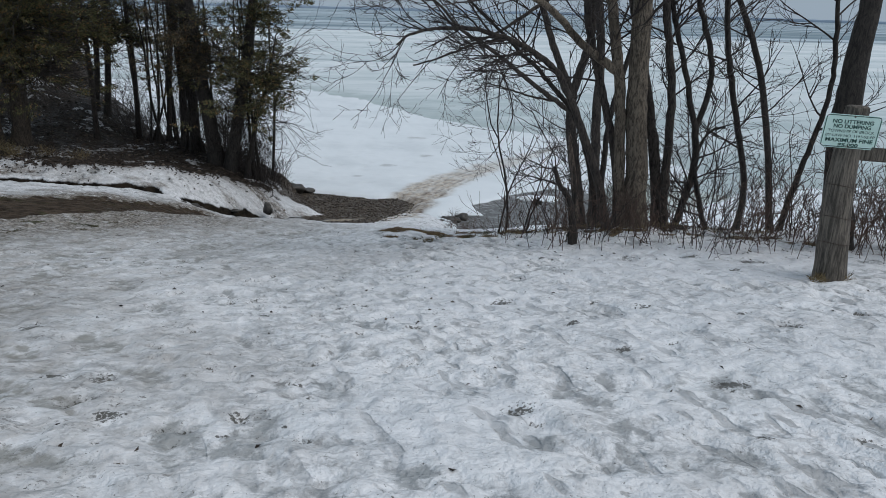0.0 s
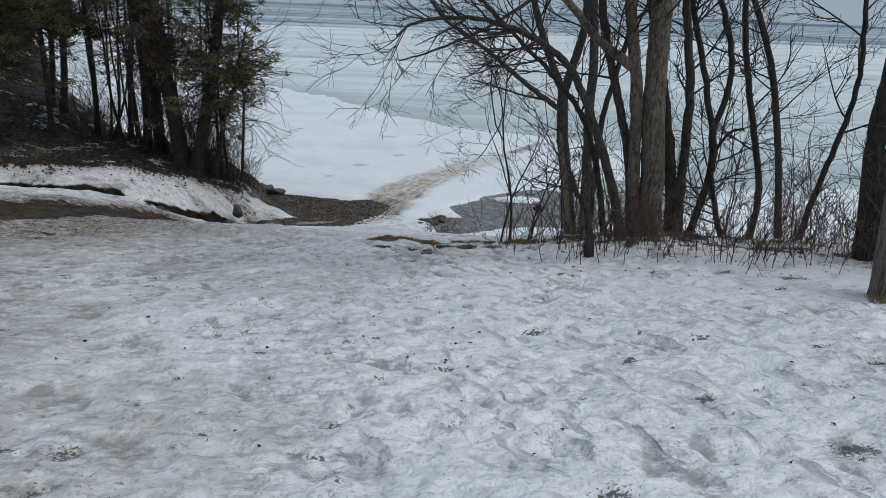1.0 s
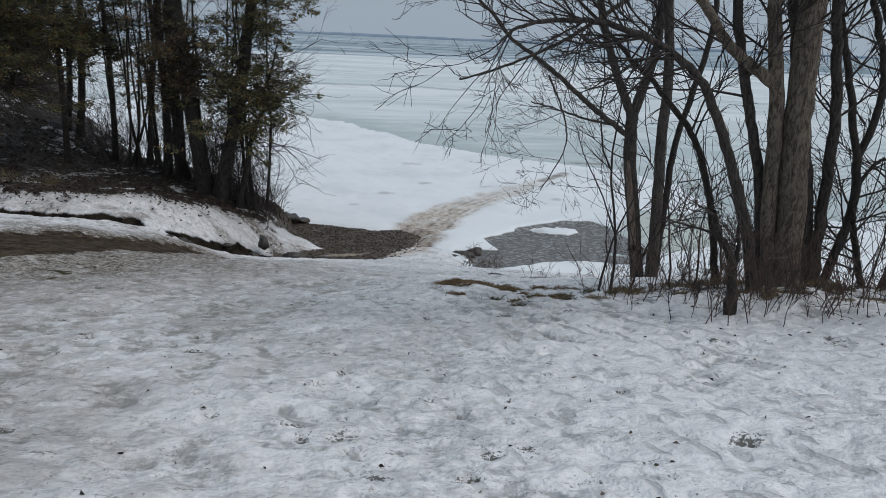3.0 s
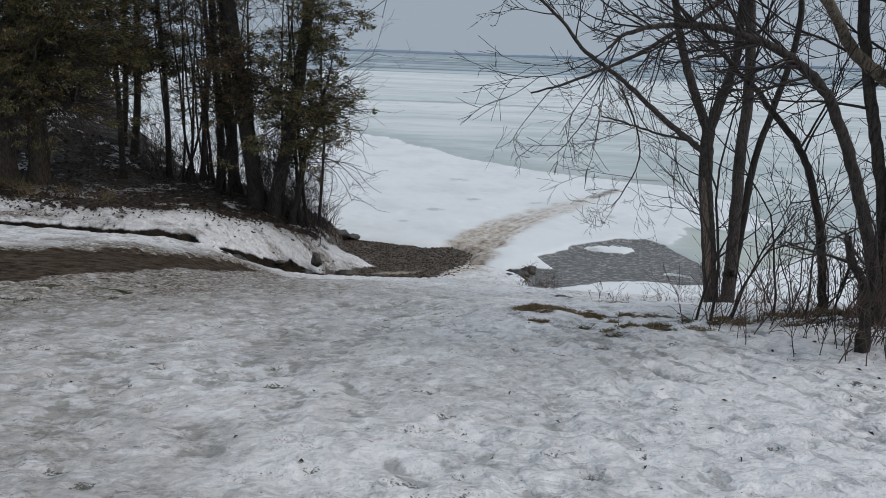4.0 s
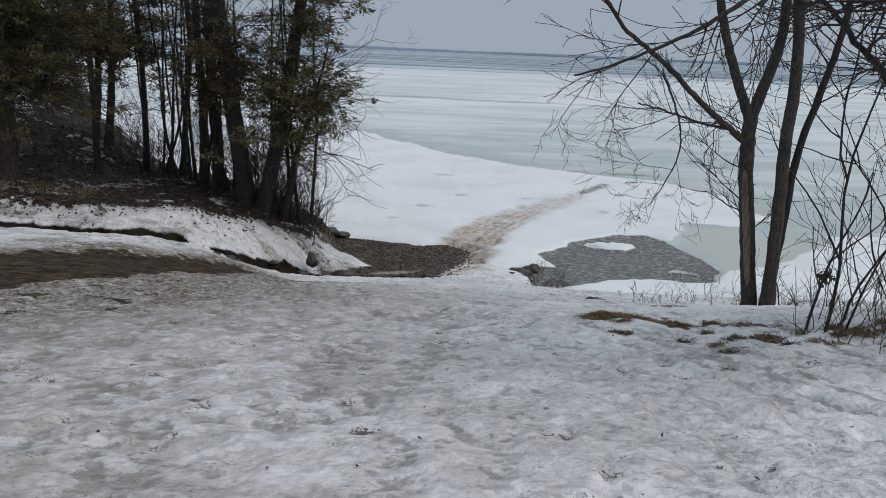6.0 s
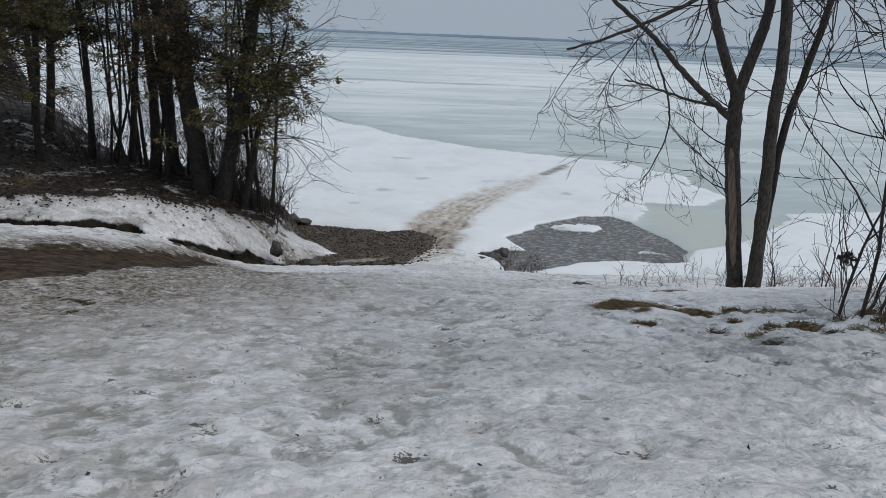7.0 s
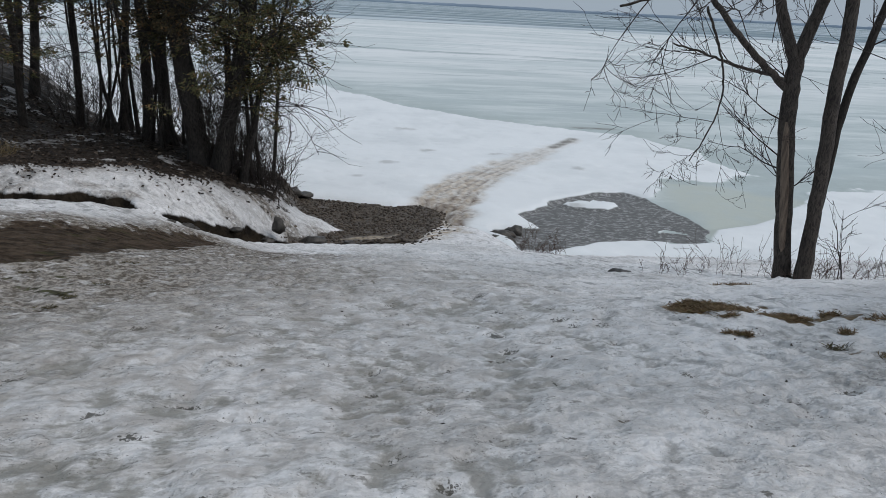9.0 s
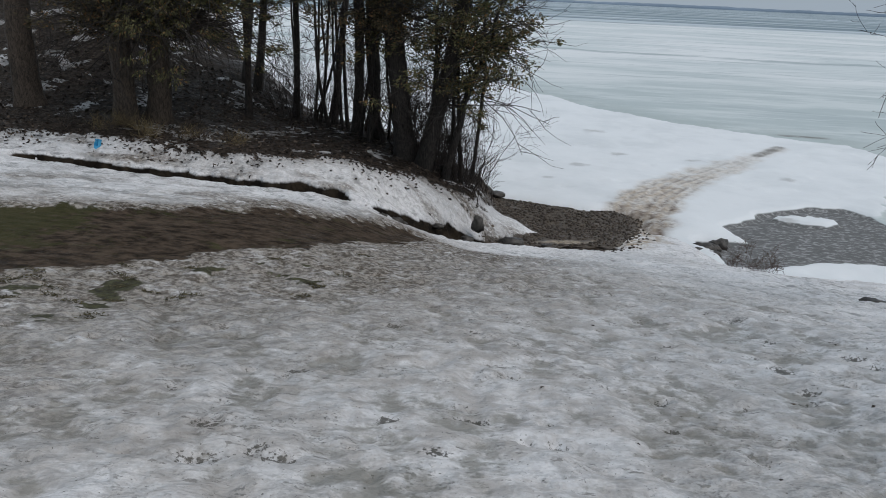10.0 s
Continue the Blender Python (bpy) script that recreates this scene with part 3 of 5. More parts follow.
def frozen(x, y):
    """Heights and cover of the lake."""
    shelf = np.maximum(inside(SHELF, x, y), inside(SHORE, x, y)) + 1.9 * (fbm(x / 2.0, y / 2.0, 5, 0.6) - 0.5) * sstep(0.5, 4, np.abs(y - 26))
    pool = inside(POOL, x, y) + 0.5 * (fbm(x / 0.9, y / 0.9, 4) - 0.5)
    islet = np.maximum(1 - np.hypot((x - 4.2) / 0.9, (y - 28.1) / 0.38), 0.8 - np.hypot((x - 5.6 + 0.3 * (y - 25.2)) / 0.9, (y - 25.2 - 0.25 * np.cos((x - 5.6) * 3)) / 0.16)) + 0.9 * (fbm(x / 0.5, y / 0.5, 3) - 0.5)
    near = sstep(90, 60, np.hypot(x, y - 20))
    p = sstep(-0.12, 0.12, pool) * sstep(0.15, -0.1, islet)
    stones = sstep(-0.3, 0.3, inside(GRAVEL, x, y))
    s = sstep(-0.25, 0.35, shelf) * (1 - p) * near * (1 - stones)
    z = -5.62 + 0.1 * s + 0.09 * s * (fbm(x / 1.6, y / 1.6, 4) - 0.5) - 0.04 * p - 0.15 * stones + 0.16 * s * np.exp(-((x - .2) / .9) ** 2 - ((y - 26.2) / 1.3) ** 2)
    d = near_line(TRACK, x, y) + 0.7 * (fbm(x / 0.9, y / 0.9, 4) - 0.5)
    along = 0.5 + 0.6 * sstep(38, 28, y)
    along = along * sstep(42.5, 40, y)
    wide = np.interp(y, [25, 27.5, 29.5, 32, 34, 37, 40, 42], [1.0, 1.0, .95, .85, .72, .5, .3, .2])
    track = sstep(wide + 0.3, wide - 0.3, d) * along * (1 - p)
    d0 = near_line(TRACK, x, y)
    ruts = np.cos(np.clip(d0 + 0.3 * (fbm(x / 1.5, y / 1.5, 3) - 0.5), 0, 1.6) * 19) * track
    z = z - 0.025 * track + 0.02 * ruts - 0.05 * s * dents(x, y, 0.9, 5, 0.4) - 0.03 * s * dents(x, y, 0.4, 15, 0.3)
    dark = sstep(0.35, 0.1, near_line([(5.2, 37.8), (6.8, 40.2)], x, y)) + sstep(0.4, 0.15, np.abs(y - 44.3)) * sstep(1.6, 0.7, np.abs(x - 9.1))
    # shade of shallow dents painted as dark spots, without relief
    for cx, cy, r in PAINTED_HOLLOWS:
        dark = dark + 0.45 * sstep(1.1, 0.4, np.hypot((x - cx) / r, (y - cy) / (0.8 * r)) + 1.2 * (fbm(x / 0.3, y / 0.3, 3) - 0.5))
    return z, {"snow": s, "pool": p, "tan": np.clip(track * (0.8 + 0.2 * ruts), 0, 1), "rut": np.clip(0.75 * sstep(0.1, -0.8, ruts) * track + sstep(29.5, 27.2, y) * track * 0.5, 0, 1), "green": sstep(-0.7, 0.7, inside(GREEN, x, y) + 2.2 * (fbm(x / 1.8, y / 1.8, 4) - 0.5)), "dark": np.clip(dark, 0, 1) * 0.8, "grey_tone": sstep(-5, -0.4, shelf) * near}


def spread(start, *legs):
    """Coordinates from start on; legs of (end, step)."""
    out = [start]
    for end, step in legs:
        n = max(1, round(abs(end - out[-1]) / step))
        out += list(np.linspace(out[-1], end, n + 1)[1:])
    return np.array(out)


def growing(a, b, first, ratio):
    out, s = [a], first
    while abs(out[-1] - a) < abs(b - a):
        out.append(out[-1] + math.copysign(s, b - a))
        s *= ratio
    return out[1:]


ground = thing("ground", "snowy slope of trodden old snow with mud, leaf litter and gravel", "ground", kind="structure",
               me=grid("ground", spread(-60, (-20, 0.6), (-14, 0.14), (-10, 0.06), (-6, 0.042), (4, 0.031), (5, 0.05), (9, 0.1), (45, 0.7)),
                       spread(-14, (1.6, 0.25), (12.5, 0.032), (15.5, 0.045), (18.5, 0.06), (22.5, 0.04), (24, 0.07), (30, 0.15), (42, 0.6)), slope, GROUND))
lx = np.array(sorted(growing(-14, -4600, 0.3, 1.12)) + list(spread(-14, (16, 0.13))) + growing(16, 4600, 0.3, 1.12))
ly = np.array(list(spread(20, (40, 0.12), (46, 0.2))) + growing(46, 4600, 0.3, 1.06))
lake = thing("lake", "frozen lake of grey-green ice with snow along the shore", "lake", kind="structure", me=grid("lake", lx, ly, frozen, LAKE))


# ---- tubes: trunks, limbs, twigs ----
class Tubes:
    """Gathers many tapered tubes into one mesh."""

    def __init__(self):
        self.v, self.f, self.n = [], [], 0

    def add(self, pts, radii, sides=5, rough=0.0, rng=None):
        pts, radii = np.asarray(pts, float), np.asarray(radii, float)
        d = np.gradient(pts, axis=0)
        d /= np.linalg.norm(d, axis=1)[:, None] + 1e-9
        ref = np.array([0.0, 1.0, 0.0]) if abs(d[0][1]) < 0.8 else np.array([1.0, 0, 0])
        u = np.cross(d, ref)
        u /= np.linalg.norm(u, axis=1)[:, None] + 1e-9
        w = np.cross(d, u)
        a = np.linspace(0, 2 * math.pi, sides, endpoint=False)
        r = radii[:, None] * np.ones(sides)
        if rough:
            r = r * (1 + rough * (rng.random(r.shape) - 0.5) + rough * 0.8 * np.sin(a * 3 + rng.random() * 6)[None, :])
        ring = pts[:, None, :] + r[:, :, None] * (np.cos(a)[None, :, None] * u[:, None, :] + np.sin(a)[None, :, None] * w[:, None, :])
        k, i = len(pts), np.arange(sides)
        base = self.n + (np.arange(k - 1)[:, None] * sides)
        quads = np.stack([base + i, base + (i + 1) % sides, base + sides + (i + 1) % sides, base + sides + i], 2).reshape(-1, 4)
        self.v.append(ring.reshape(-1, 3))
        self.f.append(quads)
        self.n += k * sides

    def mesh(self, name, mat):
        return mesh_from(name, np.concatenate(self.v), np.concatenate(self.f), mat)


def curve_through(pts, n):
    """n points on a smooth line through pts."""
    p = np.asarray(pts, float)
    p = np.vstack([2 * p[0] - p[1], p, 2 * p[-1] - p[-2]])
    out = []
    for s in np.linspace(0, len(pts) - 1 - 1e-6, n):
        i = int(s)
        t = s - i
        a, b, c, d = p[i], p[i + 1], p[i + 2], p[i + 3]
        out.append(0.5 * (2 * b + (c - a) * t + (2 * a - 5 * b + 4 * c - d) * t * t + (3 * b - a - 3 * c + d) * t ** 3))
    return np.array(out)


def unit(v):
    return v / (np.linalg.norm(v) + 1e-9)


def sprig(acc, start, way, length, r, level, rng, lift=0.0, kids=5, wander=0.12, main=None):
    """A wandering branch with its side twigs, level by level; main takes the branch itself."""
    n = 7 if level > 1 else 5 if level else 4
    pts, d = [np.asarray(start, float)], unit(np.asarray(way, float))
    for i in range(n):
        d = unit(d + rng.normal(0, wander, 3) * (0.6 if level > 1 else 1) + np.array([0, 0, lift]))
        pts.append(pts[-1] + d * length / n)
    pts = np.array(pts)
    (main or acc).add(pts, np.linspace(r, max(r * 0.35, 0.0025), n + 1), 6 if main else 5 if level > 1 else 3)
    if level == 0:
        return pts
    for i in range(kids):
        s = rng.uniform(0.2, 1.0) * (n - 0.01)
        j = int(s)
        p = pts[j] + (pts[j + 1] - pts[j]) * (s - j)
        t = unit(pts[j + 1] - pts[j])
        side = unit(np.cross(t, rng.normal(0, 1, 3)))
        sprig(acc, p, t * rng.uniform(0.7, 1.1) + side * rng.uniform(0.45, 0.8), length * rng.uniform(0.35, 0.7), max(r * 0.55, 0.0031), level - 1, rng, lift, max(2, kids - 1), wander)
    return pts


def bare_tree(label, stems, seed, mat=None, limbs=9, reach=1.6, low=0.35, height=4.0, lean=(0, 0, 0), twig=TWIG, name="bare_tree"):
    """A leafless tree: stems of (points, radius at the foot, radius at the last point); each goes on above its last point."""
    rng = np.random.default_rng(seed)
    base = stems[0][0][0]
    tree = thing(name, label, "tree", "trees on the shore")
    twigs = Tubes()
    for k, (pts, r0, r1, goes_on) in enumerate(stems):
        pts = [np.array(p, float) for p in pts]
        if k == 0 or pts[0][2] < base[2] + 0.4:
            pts[0][2] = float(terrain(pts[0][0], pts[0][1])) - 0.12
        if goes_on:
            d = unit(pts[-1] - pts[-2])
            for s in range(3):
                d = unit(d + rng.normal(0, 0.12, 3) + np.array([0, 0, 0.12]))
                pts.append(pts[-1] + d * height / 3)
        line = curve_through(pts, 6 * len(pts))
        rad = np.interp(np.linspace(0, 1, len(line)), [0, 0.06, len(pts) and (len(pts) - 1 - 3 * goes_on) / (len(pts) - 1), 1], [r0 * (1.35 if k == 0 else 1), r0, r1, 0.25 * r1 if goes_on else r1])
        line = line + rng.normal(0, 0.006, line.shape)
        acc = Tubes()
        acc.add(line, rad, 10, 0.10, rng)
        limb = part("trunk" if k == 0 else "limb", acc.mesh("trunk", mat or BARK_GREY), tree)
        for i in range(limbs):
            s = rng.uniform(low, 0.98)
            j = min(int(s * len(line)), len(line) - 2)
            t = unit(line[j + 1] - line[j])
            side = unit(np.cross(t, rng.normal(0, 1, 3)))
            way = t * 0.6 + side + np.array(lean)
            branch = Tubes()
            sprig(twigs, line[j], way, reach * rng.uniform(0.5, 1.2), min(0.45 * rad[j], 0.014), 3, rng, 0.03, 4, main=branch)
            part("branch", branch.mesh("branch", twig), limb)
    if limbs:
        part("twigs", twigs.mesh("twigs", twig), tree)["kind"] = "stuff"
    return tree


# ---- trees by the shore ----
bare_tree("big grey-brown trunk with rough bark in a clump", [([(2.77, 9.7, -1.5), (2.7, 9.7, -.59), (2.6, 9.7, .38), (2.56, 9.7, 1.23), (2.52, 9.7, 2.24)], .155, .115, 1)], 1, BARK_BROWN, 15, 2.0, 0.45)
bare_tree("dark bare trunk fused into the tree clump", [([(2.64, 9.75, -1.5), (2.47, 9.75, -.48), (2.4, 9.75, .36), (2.3, 9.75, .97), (2.18, 9.75, 1.55), (2.02, 9.75, 2.2)], .078, .065, 1),
           ([(2.32, 9.75, .79), (2.05, 9.75, .96), (1.76, 9.75, 1.18), (1.37, 9.5, 1.53), (.88, 9.2, 1.78)], .06, .035, 1)], 2, BARK_BROWN, 12, 1.8, 0.4)
bare_tree("dark bare trunk behind the big trunk", [([(3.21, 10.1, -1.59), (3.03, 10.1, -.33), (2.79, 10.1, .66), (2.55, 10.1, 1.58), (2.33, 10.1, 2.27)], .078, .06, 1)], 3, BARK_GREY, 10, 1.6, 0.4)
bare_tree("slim dark bare tree beside the clump", [([(3.23, 10, -1.55), (3.19, 10, -.51), (3.15, 10, .37), (3.06, 10, 1), (2.94, 10, 1.6), (2.89, 10, 2.29)], 0.060, 0.048, 1)], 4, BARK_GREY, 14, 1.3, 0.25)
bare_tree("slim bare tree leaning out of the clump", [([(2.6, 9.9, -1.48), (2.42, 9.9, -.31), (2.23, 9.9, .34), (2.05, 9.9, .89), (1.89, 9.9, 1.54), (1.87, 9.9, 2.11)], .058, .045, 1)], 5, BARK_GREY, 12, 1.5, 0.3)
bare_tree("bare tree arching low over the slope", [([(2.35, 9.5, -1.35), (2.14, 9.5, -.63), (1.83, 9.5, .12), (1.53, 9.5, .71), (1.22, 9.4, .99), (.75, 9.3, 1.21), (.25, 9.2, 1.3), (-.26, 9.1, 1.25), (-.55, 9, 1.1)], .06, .012, 0)], 6, BARK_GREY, 24, 1.0, 0.4, lean=(-.6, 0, .1))
bare_tree("dark crooked bare tree leaning towards the lake", [([(2.47, 10.7, -1.78), (2.32, 10.7, -.93), (2.15, 10.7, -.34), (1.92, 10.7, .15), (1.6, 10.7, .5), (1.4, 10.7, .72), (1.1, 10.7, .97)], 0.045, 0.026, 1)], 7, BARK_DARK, 13, 1.4, 0.3, 2.0)
bare_tree("forked bare tree with a crooked foot", [([(3.45, 10.2, -1.54), (3.58, 10.2, -.94), (3.65, 10.2, -.54), (3.59, 10.2, .06)], 0.052, 0.048, 0), ([(3.59, 10.2, .0), (3.34, 10.2, .81), (3.14, 10.2, 1.43), (2.92, 10.2, 2.08)], 0.040, 0.032, 1),
           ([(3.59, 10.2, 0), (3.71, 10.2, .5), (3.67, 10.2, 1.02), (3.44, 10.2, 1.64), (3.31, 10.2, 2.11)], 0.040, 0.032, 1), ([(3.96, 10.15, -1.62), (3.76, 10.15, -1.03), (3.63, 10.18, -.53)], 0.040, 0.036, 0),
           ([(3.66, 10.2, -.29), (3.75, 10.2, -.11), (3.87, 10.2, .01), (4.01, 10.2, .04)], 0.020, 0.016, 0)], 8, BARK_DARK, 6, 1.2, 0.3)
bare_tree("slim wavy bare tree", [([(4.64, 10.8, -1.79), (4.67, 10.8, -.95), (4.43, 10.8, -.04), (4.17, 10.8, .88), (4.03, 10.8, 1.68), (3.97, 10.8, 2.32)], 0.048, 0.036, 1)], 9, BARK_DARK, 18, 1.3, 0.2)
bare_tree("straight dark bare tree lower on the bank", [([(5.78, 12, -2.21), (5.49, 12, -.62), (5.17, 12, .61), (4.82, 12, 1.45), (4.49, 12, 2.02)], 0.056, 0.041, 1)], 10, BARK_DARK, 20, 1.4, 0.2)
bare_tree("bare tree leaning away along the bank", [([(4.91, 10, -1.58), (5.04, 10, -.72), (5.19, 10, -.01), (5.29, 10, .6), (5.22, 10, 1.36)], 0.041, 0.030, 1)], 11, BARK_DARK, 12, 1.4, 0.3)
bare_tree("thick dark trunk standing behind the sign post", [([(4.91, 8.4, -1.44), (4.7, 8.4, .17), (4.68, 8.4, 1.), (4.72, 8.4, 1.73), (4.75, 8.4, 2.42)], .165, .085, 1)], 12, BARK_DARK, 13, 1.6, 0.45)
FORKED = bare_tree("forked bare tree with peeling bark on the lower shore", [([(3.48, 16.5, -3.58), (3.21, 16.5, -2.23), (3, 16.5, -1.03), (2.94, 16.5, -.12)], .135, .115, 0), ([(2.94, 16.5, -.2), (2.7, 16.5, .29), (2.45, 16.5, .82), (2.21, 16.5, 1.52), (1.99, 16.5, 2.35)], .085, .06, 1),
           ([(2.94, 16.5, -.2), (3.13, 16.5, .49), (3.26, 16.5, 1.12), (3.26, 16.5, 1.82), (3.21, 16.5, 2.66)], .095, .065, 1), ([(2.86, 16.5, -.55), (2.24, 16.3, -.15), (1.67, 16.1, .27), (1.09, 15.8, .69), (.37, 15.5, 1.14), (-.07, 15.3, 1.58)], .055, .025, 1),
           ([(1.15, 15.9, .53), (1.39, 15.9, .05), (1.54, 15.9, -.34), (1.57, 15.9, -.75), (1.34, 15.7, -1.18), (1.11, 15.6, -1.54)], .018, .008, 0), ([(2.75, 16.4, -.42), (1.97, 16.3, -.26), (1.42, 16.3, -.11), (.93, 16.3, .01)], .025, .012, 0),
           ([(3.26, 16.5, 2.3), (2.6, 15.4, 2.05), (1.8, 14.6, 1.61), (1.23, 14.5, 1.22), (.27, 14.5, .74), (-.56, 14.5, .45)], .05, .014, 0)], 13, BARK_GREY, 7, 1.2, 0.3, lean=(-.4, 0, .05))
bare_tree("dark bare trunk leaning beside the forked tree", [([(3.62, 16.2, -3.43), (3.56, 16.2, -2.14), (3.47, 16.2, -.68), (3.46, 16.2, .42), (3.34, 16.2, 1.55), (3.2, 16.2, 2.54)], .11, .08, 1)], 14, BARK_GREY, 12, 1.8, 0.35)
bare_tree("slim bare tree leaning out over the shore", [([(3.72, 16.4, -3.23), (3.78, 16.4, -1.88), (3.81, 16.4, -.8), (4.02, 16.4, .25), (4.22, 16.4, 1.25), (4.24, 16.4, 2.11)], .07, .05, 1)], 15, BARK_DARK, 12, 1.6, 0.3)
bare_tree("broken dark sapling with a jagged top", [([(1.72, 8.62, -1.26), (1.66, 8.62, -.95), (1.6, 8.62, -.66), (1.48, 8.61, -.5), (1.39, 8.6, -.27)], .05, .026, 0),
           ([(1.65, 8.62, -.92), (1.68, 8.63, -.68), (1.63, 8.64, -.26)], .026, .012, 0)], 33, BARK_DARK, 3, 0.5, 0.4)
# the trees on the bank
CEDARS = []
CEDARS.append(bare_tree("thick dark cedar trunk on the leafy bank", [([(-7.23, 23.3, -3.35), (-7.41, 23.3, -2.06), (-7.6, 23.3, -.54), (-7.72, 23.3, .77), (-7.87, 23.3, 2.04), (-7.93, 23.3, 3.41)], .24, .16, 1)], 21, BARK_DARK, 12, 1.8, 0.2, name="cedar_tree"))
CEDARS.append(bare_tree("leaning dark cedar trunk on the leafy bank", [([(-6.76, 23, -3.2), (-6.25, 23, -1.36), (-5.94, 23, .27), (-5.71, 23, 1.69), (-5.57, 23, 3.19)], .19, .13, 1)], 22, BARK_DARK, 12, 1.8, 0.2, name="cedar_tree"))
bare_tree("dark bare trunk on the leafy bank", [([(-8.33, 24.6, -3.37), (-8.3, 24.6, -1.78), (-8.43, 24.6, -.18), (-8.43, 24.6, 2.11), (-8.46, 24.6, 3.57)], .15, .1, 1)], 23, BARK_DARK, 10, 1.8, 0.2)
bare_tree("dark bare trunk on the leafy bank", [([(-8.91, 25.2, -3.34), (-8.84, 25.2, -1.37), (-8.91, 25.2, .58), (-8.93, 25.2, 2.13), (-8.95, 25.2, 3.63)], .13, .1, 1)], 24, BARK_DARK, 10, 1.8, 0.2)
bare_tree("slim dark bare trunk on the leafy bank", [([(-9.78, 26, -3.25), (-9.56, 26, -1.13), (-9.38, 26, .56), (-9.43, 26, 2.17), (-9.46, 26, 3.42)], .09, .06, 1)], 25, BARK_DARK, 10, 1.8, 0.2)
bare_tree("crooked dark stem at the foot of the cedars", [([(-6.27, 23, -3.72), (-5.95, 23, -2.57), (-5.8, 23, -1.8), (-5.34, 23, -.73)], .09, .05, 1)], 26, BARK_DARK, 10, 1.3, 0.2, 1.5)
bare_tree("dark bare trunk on top of the bank", [([(-12.33, 27, -2.78), (-12.08, 27, -.43), (-11.91, 27, 2.14)], .12, .09, 1)], 27, BARK_DARK, 10, 1.8, 0.2)
bare_tree("dark bare trunk on top of the bank", [([(-12.71, 27, -2.65), (-12.48, 27, -.44), (-12.37, 27, 2.13)], .1, .08, 1)], 28, BARK_DARK, 10, 1.8, 0.2)
CEDARS.append(bare_tree("brown cedar trunk on the leafy bank", [([(-12.74, 22, -2.86), (-12.64, 22, -1.28), (-12.58, 22, .15), (-12.5, 22, 2.5)], .26, .18, 1)], 29, BARK_CEDAR, 10, 1.8, 0.1, name="cedar_tree"))
CEDARS.append(bare_tree("brown cedar trunk on the leafy bank", [([(-13.28, 21.5, -2.81), (-13.24, 21.5, -1.27), (-13.34, 21.5, .11), (-13.4, 21.5, 2.5)], .24, .16, 1)], 30, BARK_CEDAR, 10, 1.8, 0.1, name="cedar_tree"))
bare_tree("thick brown bare trunk at the snowy hillside", [([(-15.92, 22, -2.63), (-15.95, 22, -1.45), (-15.91, 22, -.23), (-15.82, 22, 1.16)], .3, .24, 1)], 31, BARK_CEDAR, 8, 1.8, 0.3)


stem_rng = np.random.default_rng(19)
for i in range(24):
    k = stem_rng.random()
    x, y = -5.6 - 5.5 * k + stem_rng.normal(0, .3), 23.4 + 3.2 * k + stem_rng.normal(0, .4)
    d = stem_rng.normal(0, .25, 3)
    bare_tree("thin dark bare stem among the trunks on bank", [([(x, y, -3.3), (x + d[0], y, -1.8), (x + 1.3 * d[0] + .3 * d[1], y, -.2), (x + 2 * d[0] + .6 * d[1], y, 1.6)], .032 + .02 * stem_rng.random(), .02, 1)], 500 + i, BARK_DARK, 7, 1.1, 0.2, 2.0)


# the wooded top of the hillside
for i in range(9):
    x, y = stem_rng.uniform(-27, -16.5), stem_rng.uniform(27, 37)
    d = stem_rng.normal(0, .3, 2)
    z = float(terrain(x, y))
    bare_tree("dark bare tree on the snowy hillside", [([(x, y, z), (x + d[0], y, z + 1.6), (x + 1.5 * d[0] + d[1], y, z + 3.4)], .07 + .05 * stem_rng.random(), .05, 1)], 540 + i, BARK_DARK, 12, 1.7, 0.05, 3.0)


# ---- the sign and its post ----
def box(bm, cx, cy, cz, sx, sy, sz, bevel=0.0):
    """A box in bm, with its edges rounded where bevel is given."""
    made = bmesh.ops.create_cube(bm, size=1, matrix=Matrix.Translation((cx, cy, cz)) @ Matrix.Diagonal((sx, sy, sz, 1)))
    if bevel:
        edges = list({e for v in made["verts"] for e in v.link_edges})
        bmesh.ops.bevel(bm, geom=edges, offset=bevel, segments=2, affect="EDGES")


def bm_mesh(name, bm, mat):
    me = bpy.data.meshes.new(name)
    bm.to_mesh(me)
    bm.free()
    me.materials.append(mat)
    return me


m = Mat("sign_face", 0.35)
SIGN_FACE = m.done(m.mix(m.ramp(m.noise(7, 4, .6), .45, .75, 0, .35), (.62, .82, .75), (.5, .66, .6)))
m = Mat("sign_green", 0.4)
SIGN_GREEN = m.done((.015, .075, .06))
m = Mat("rusty_bolt", 0.5, 0.8)
BOLT = m.done((.08, .06, .05))


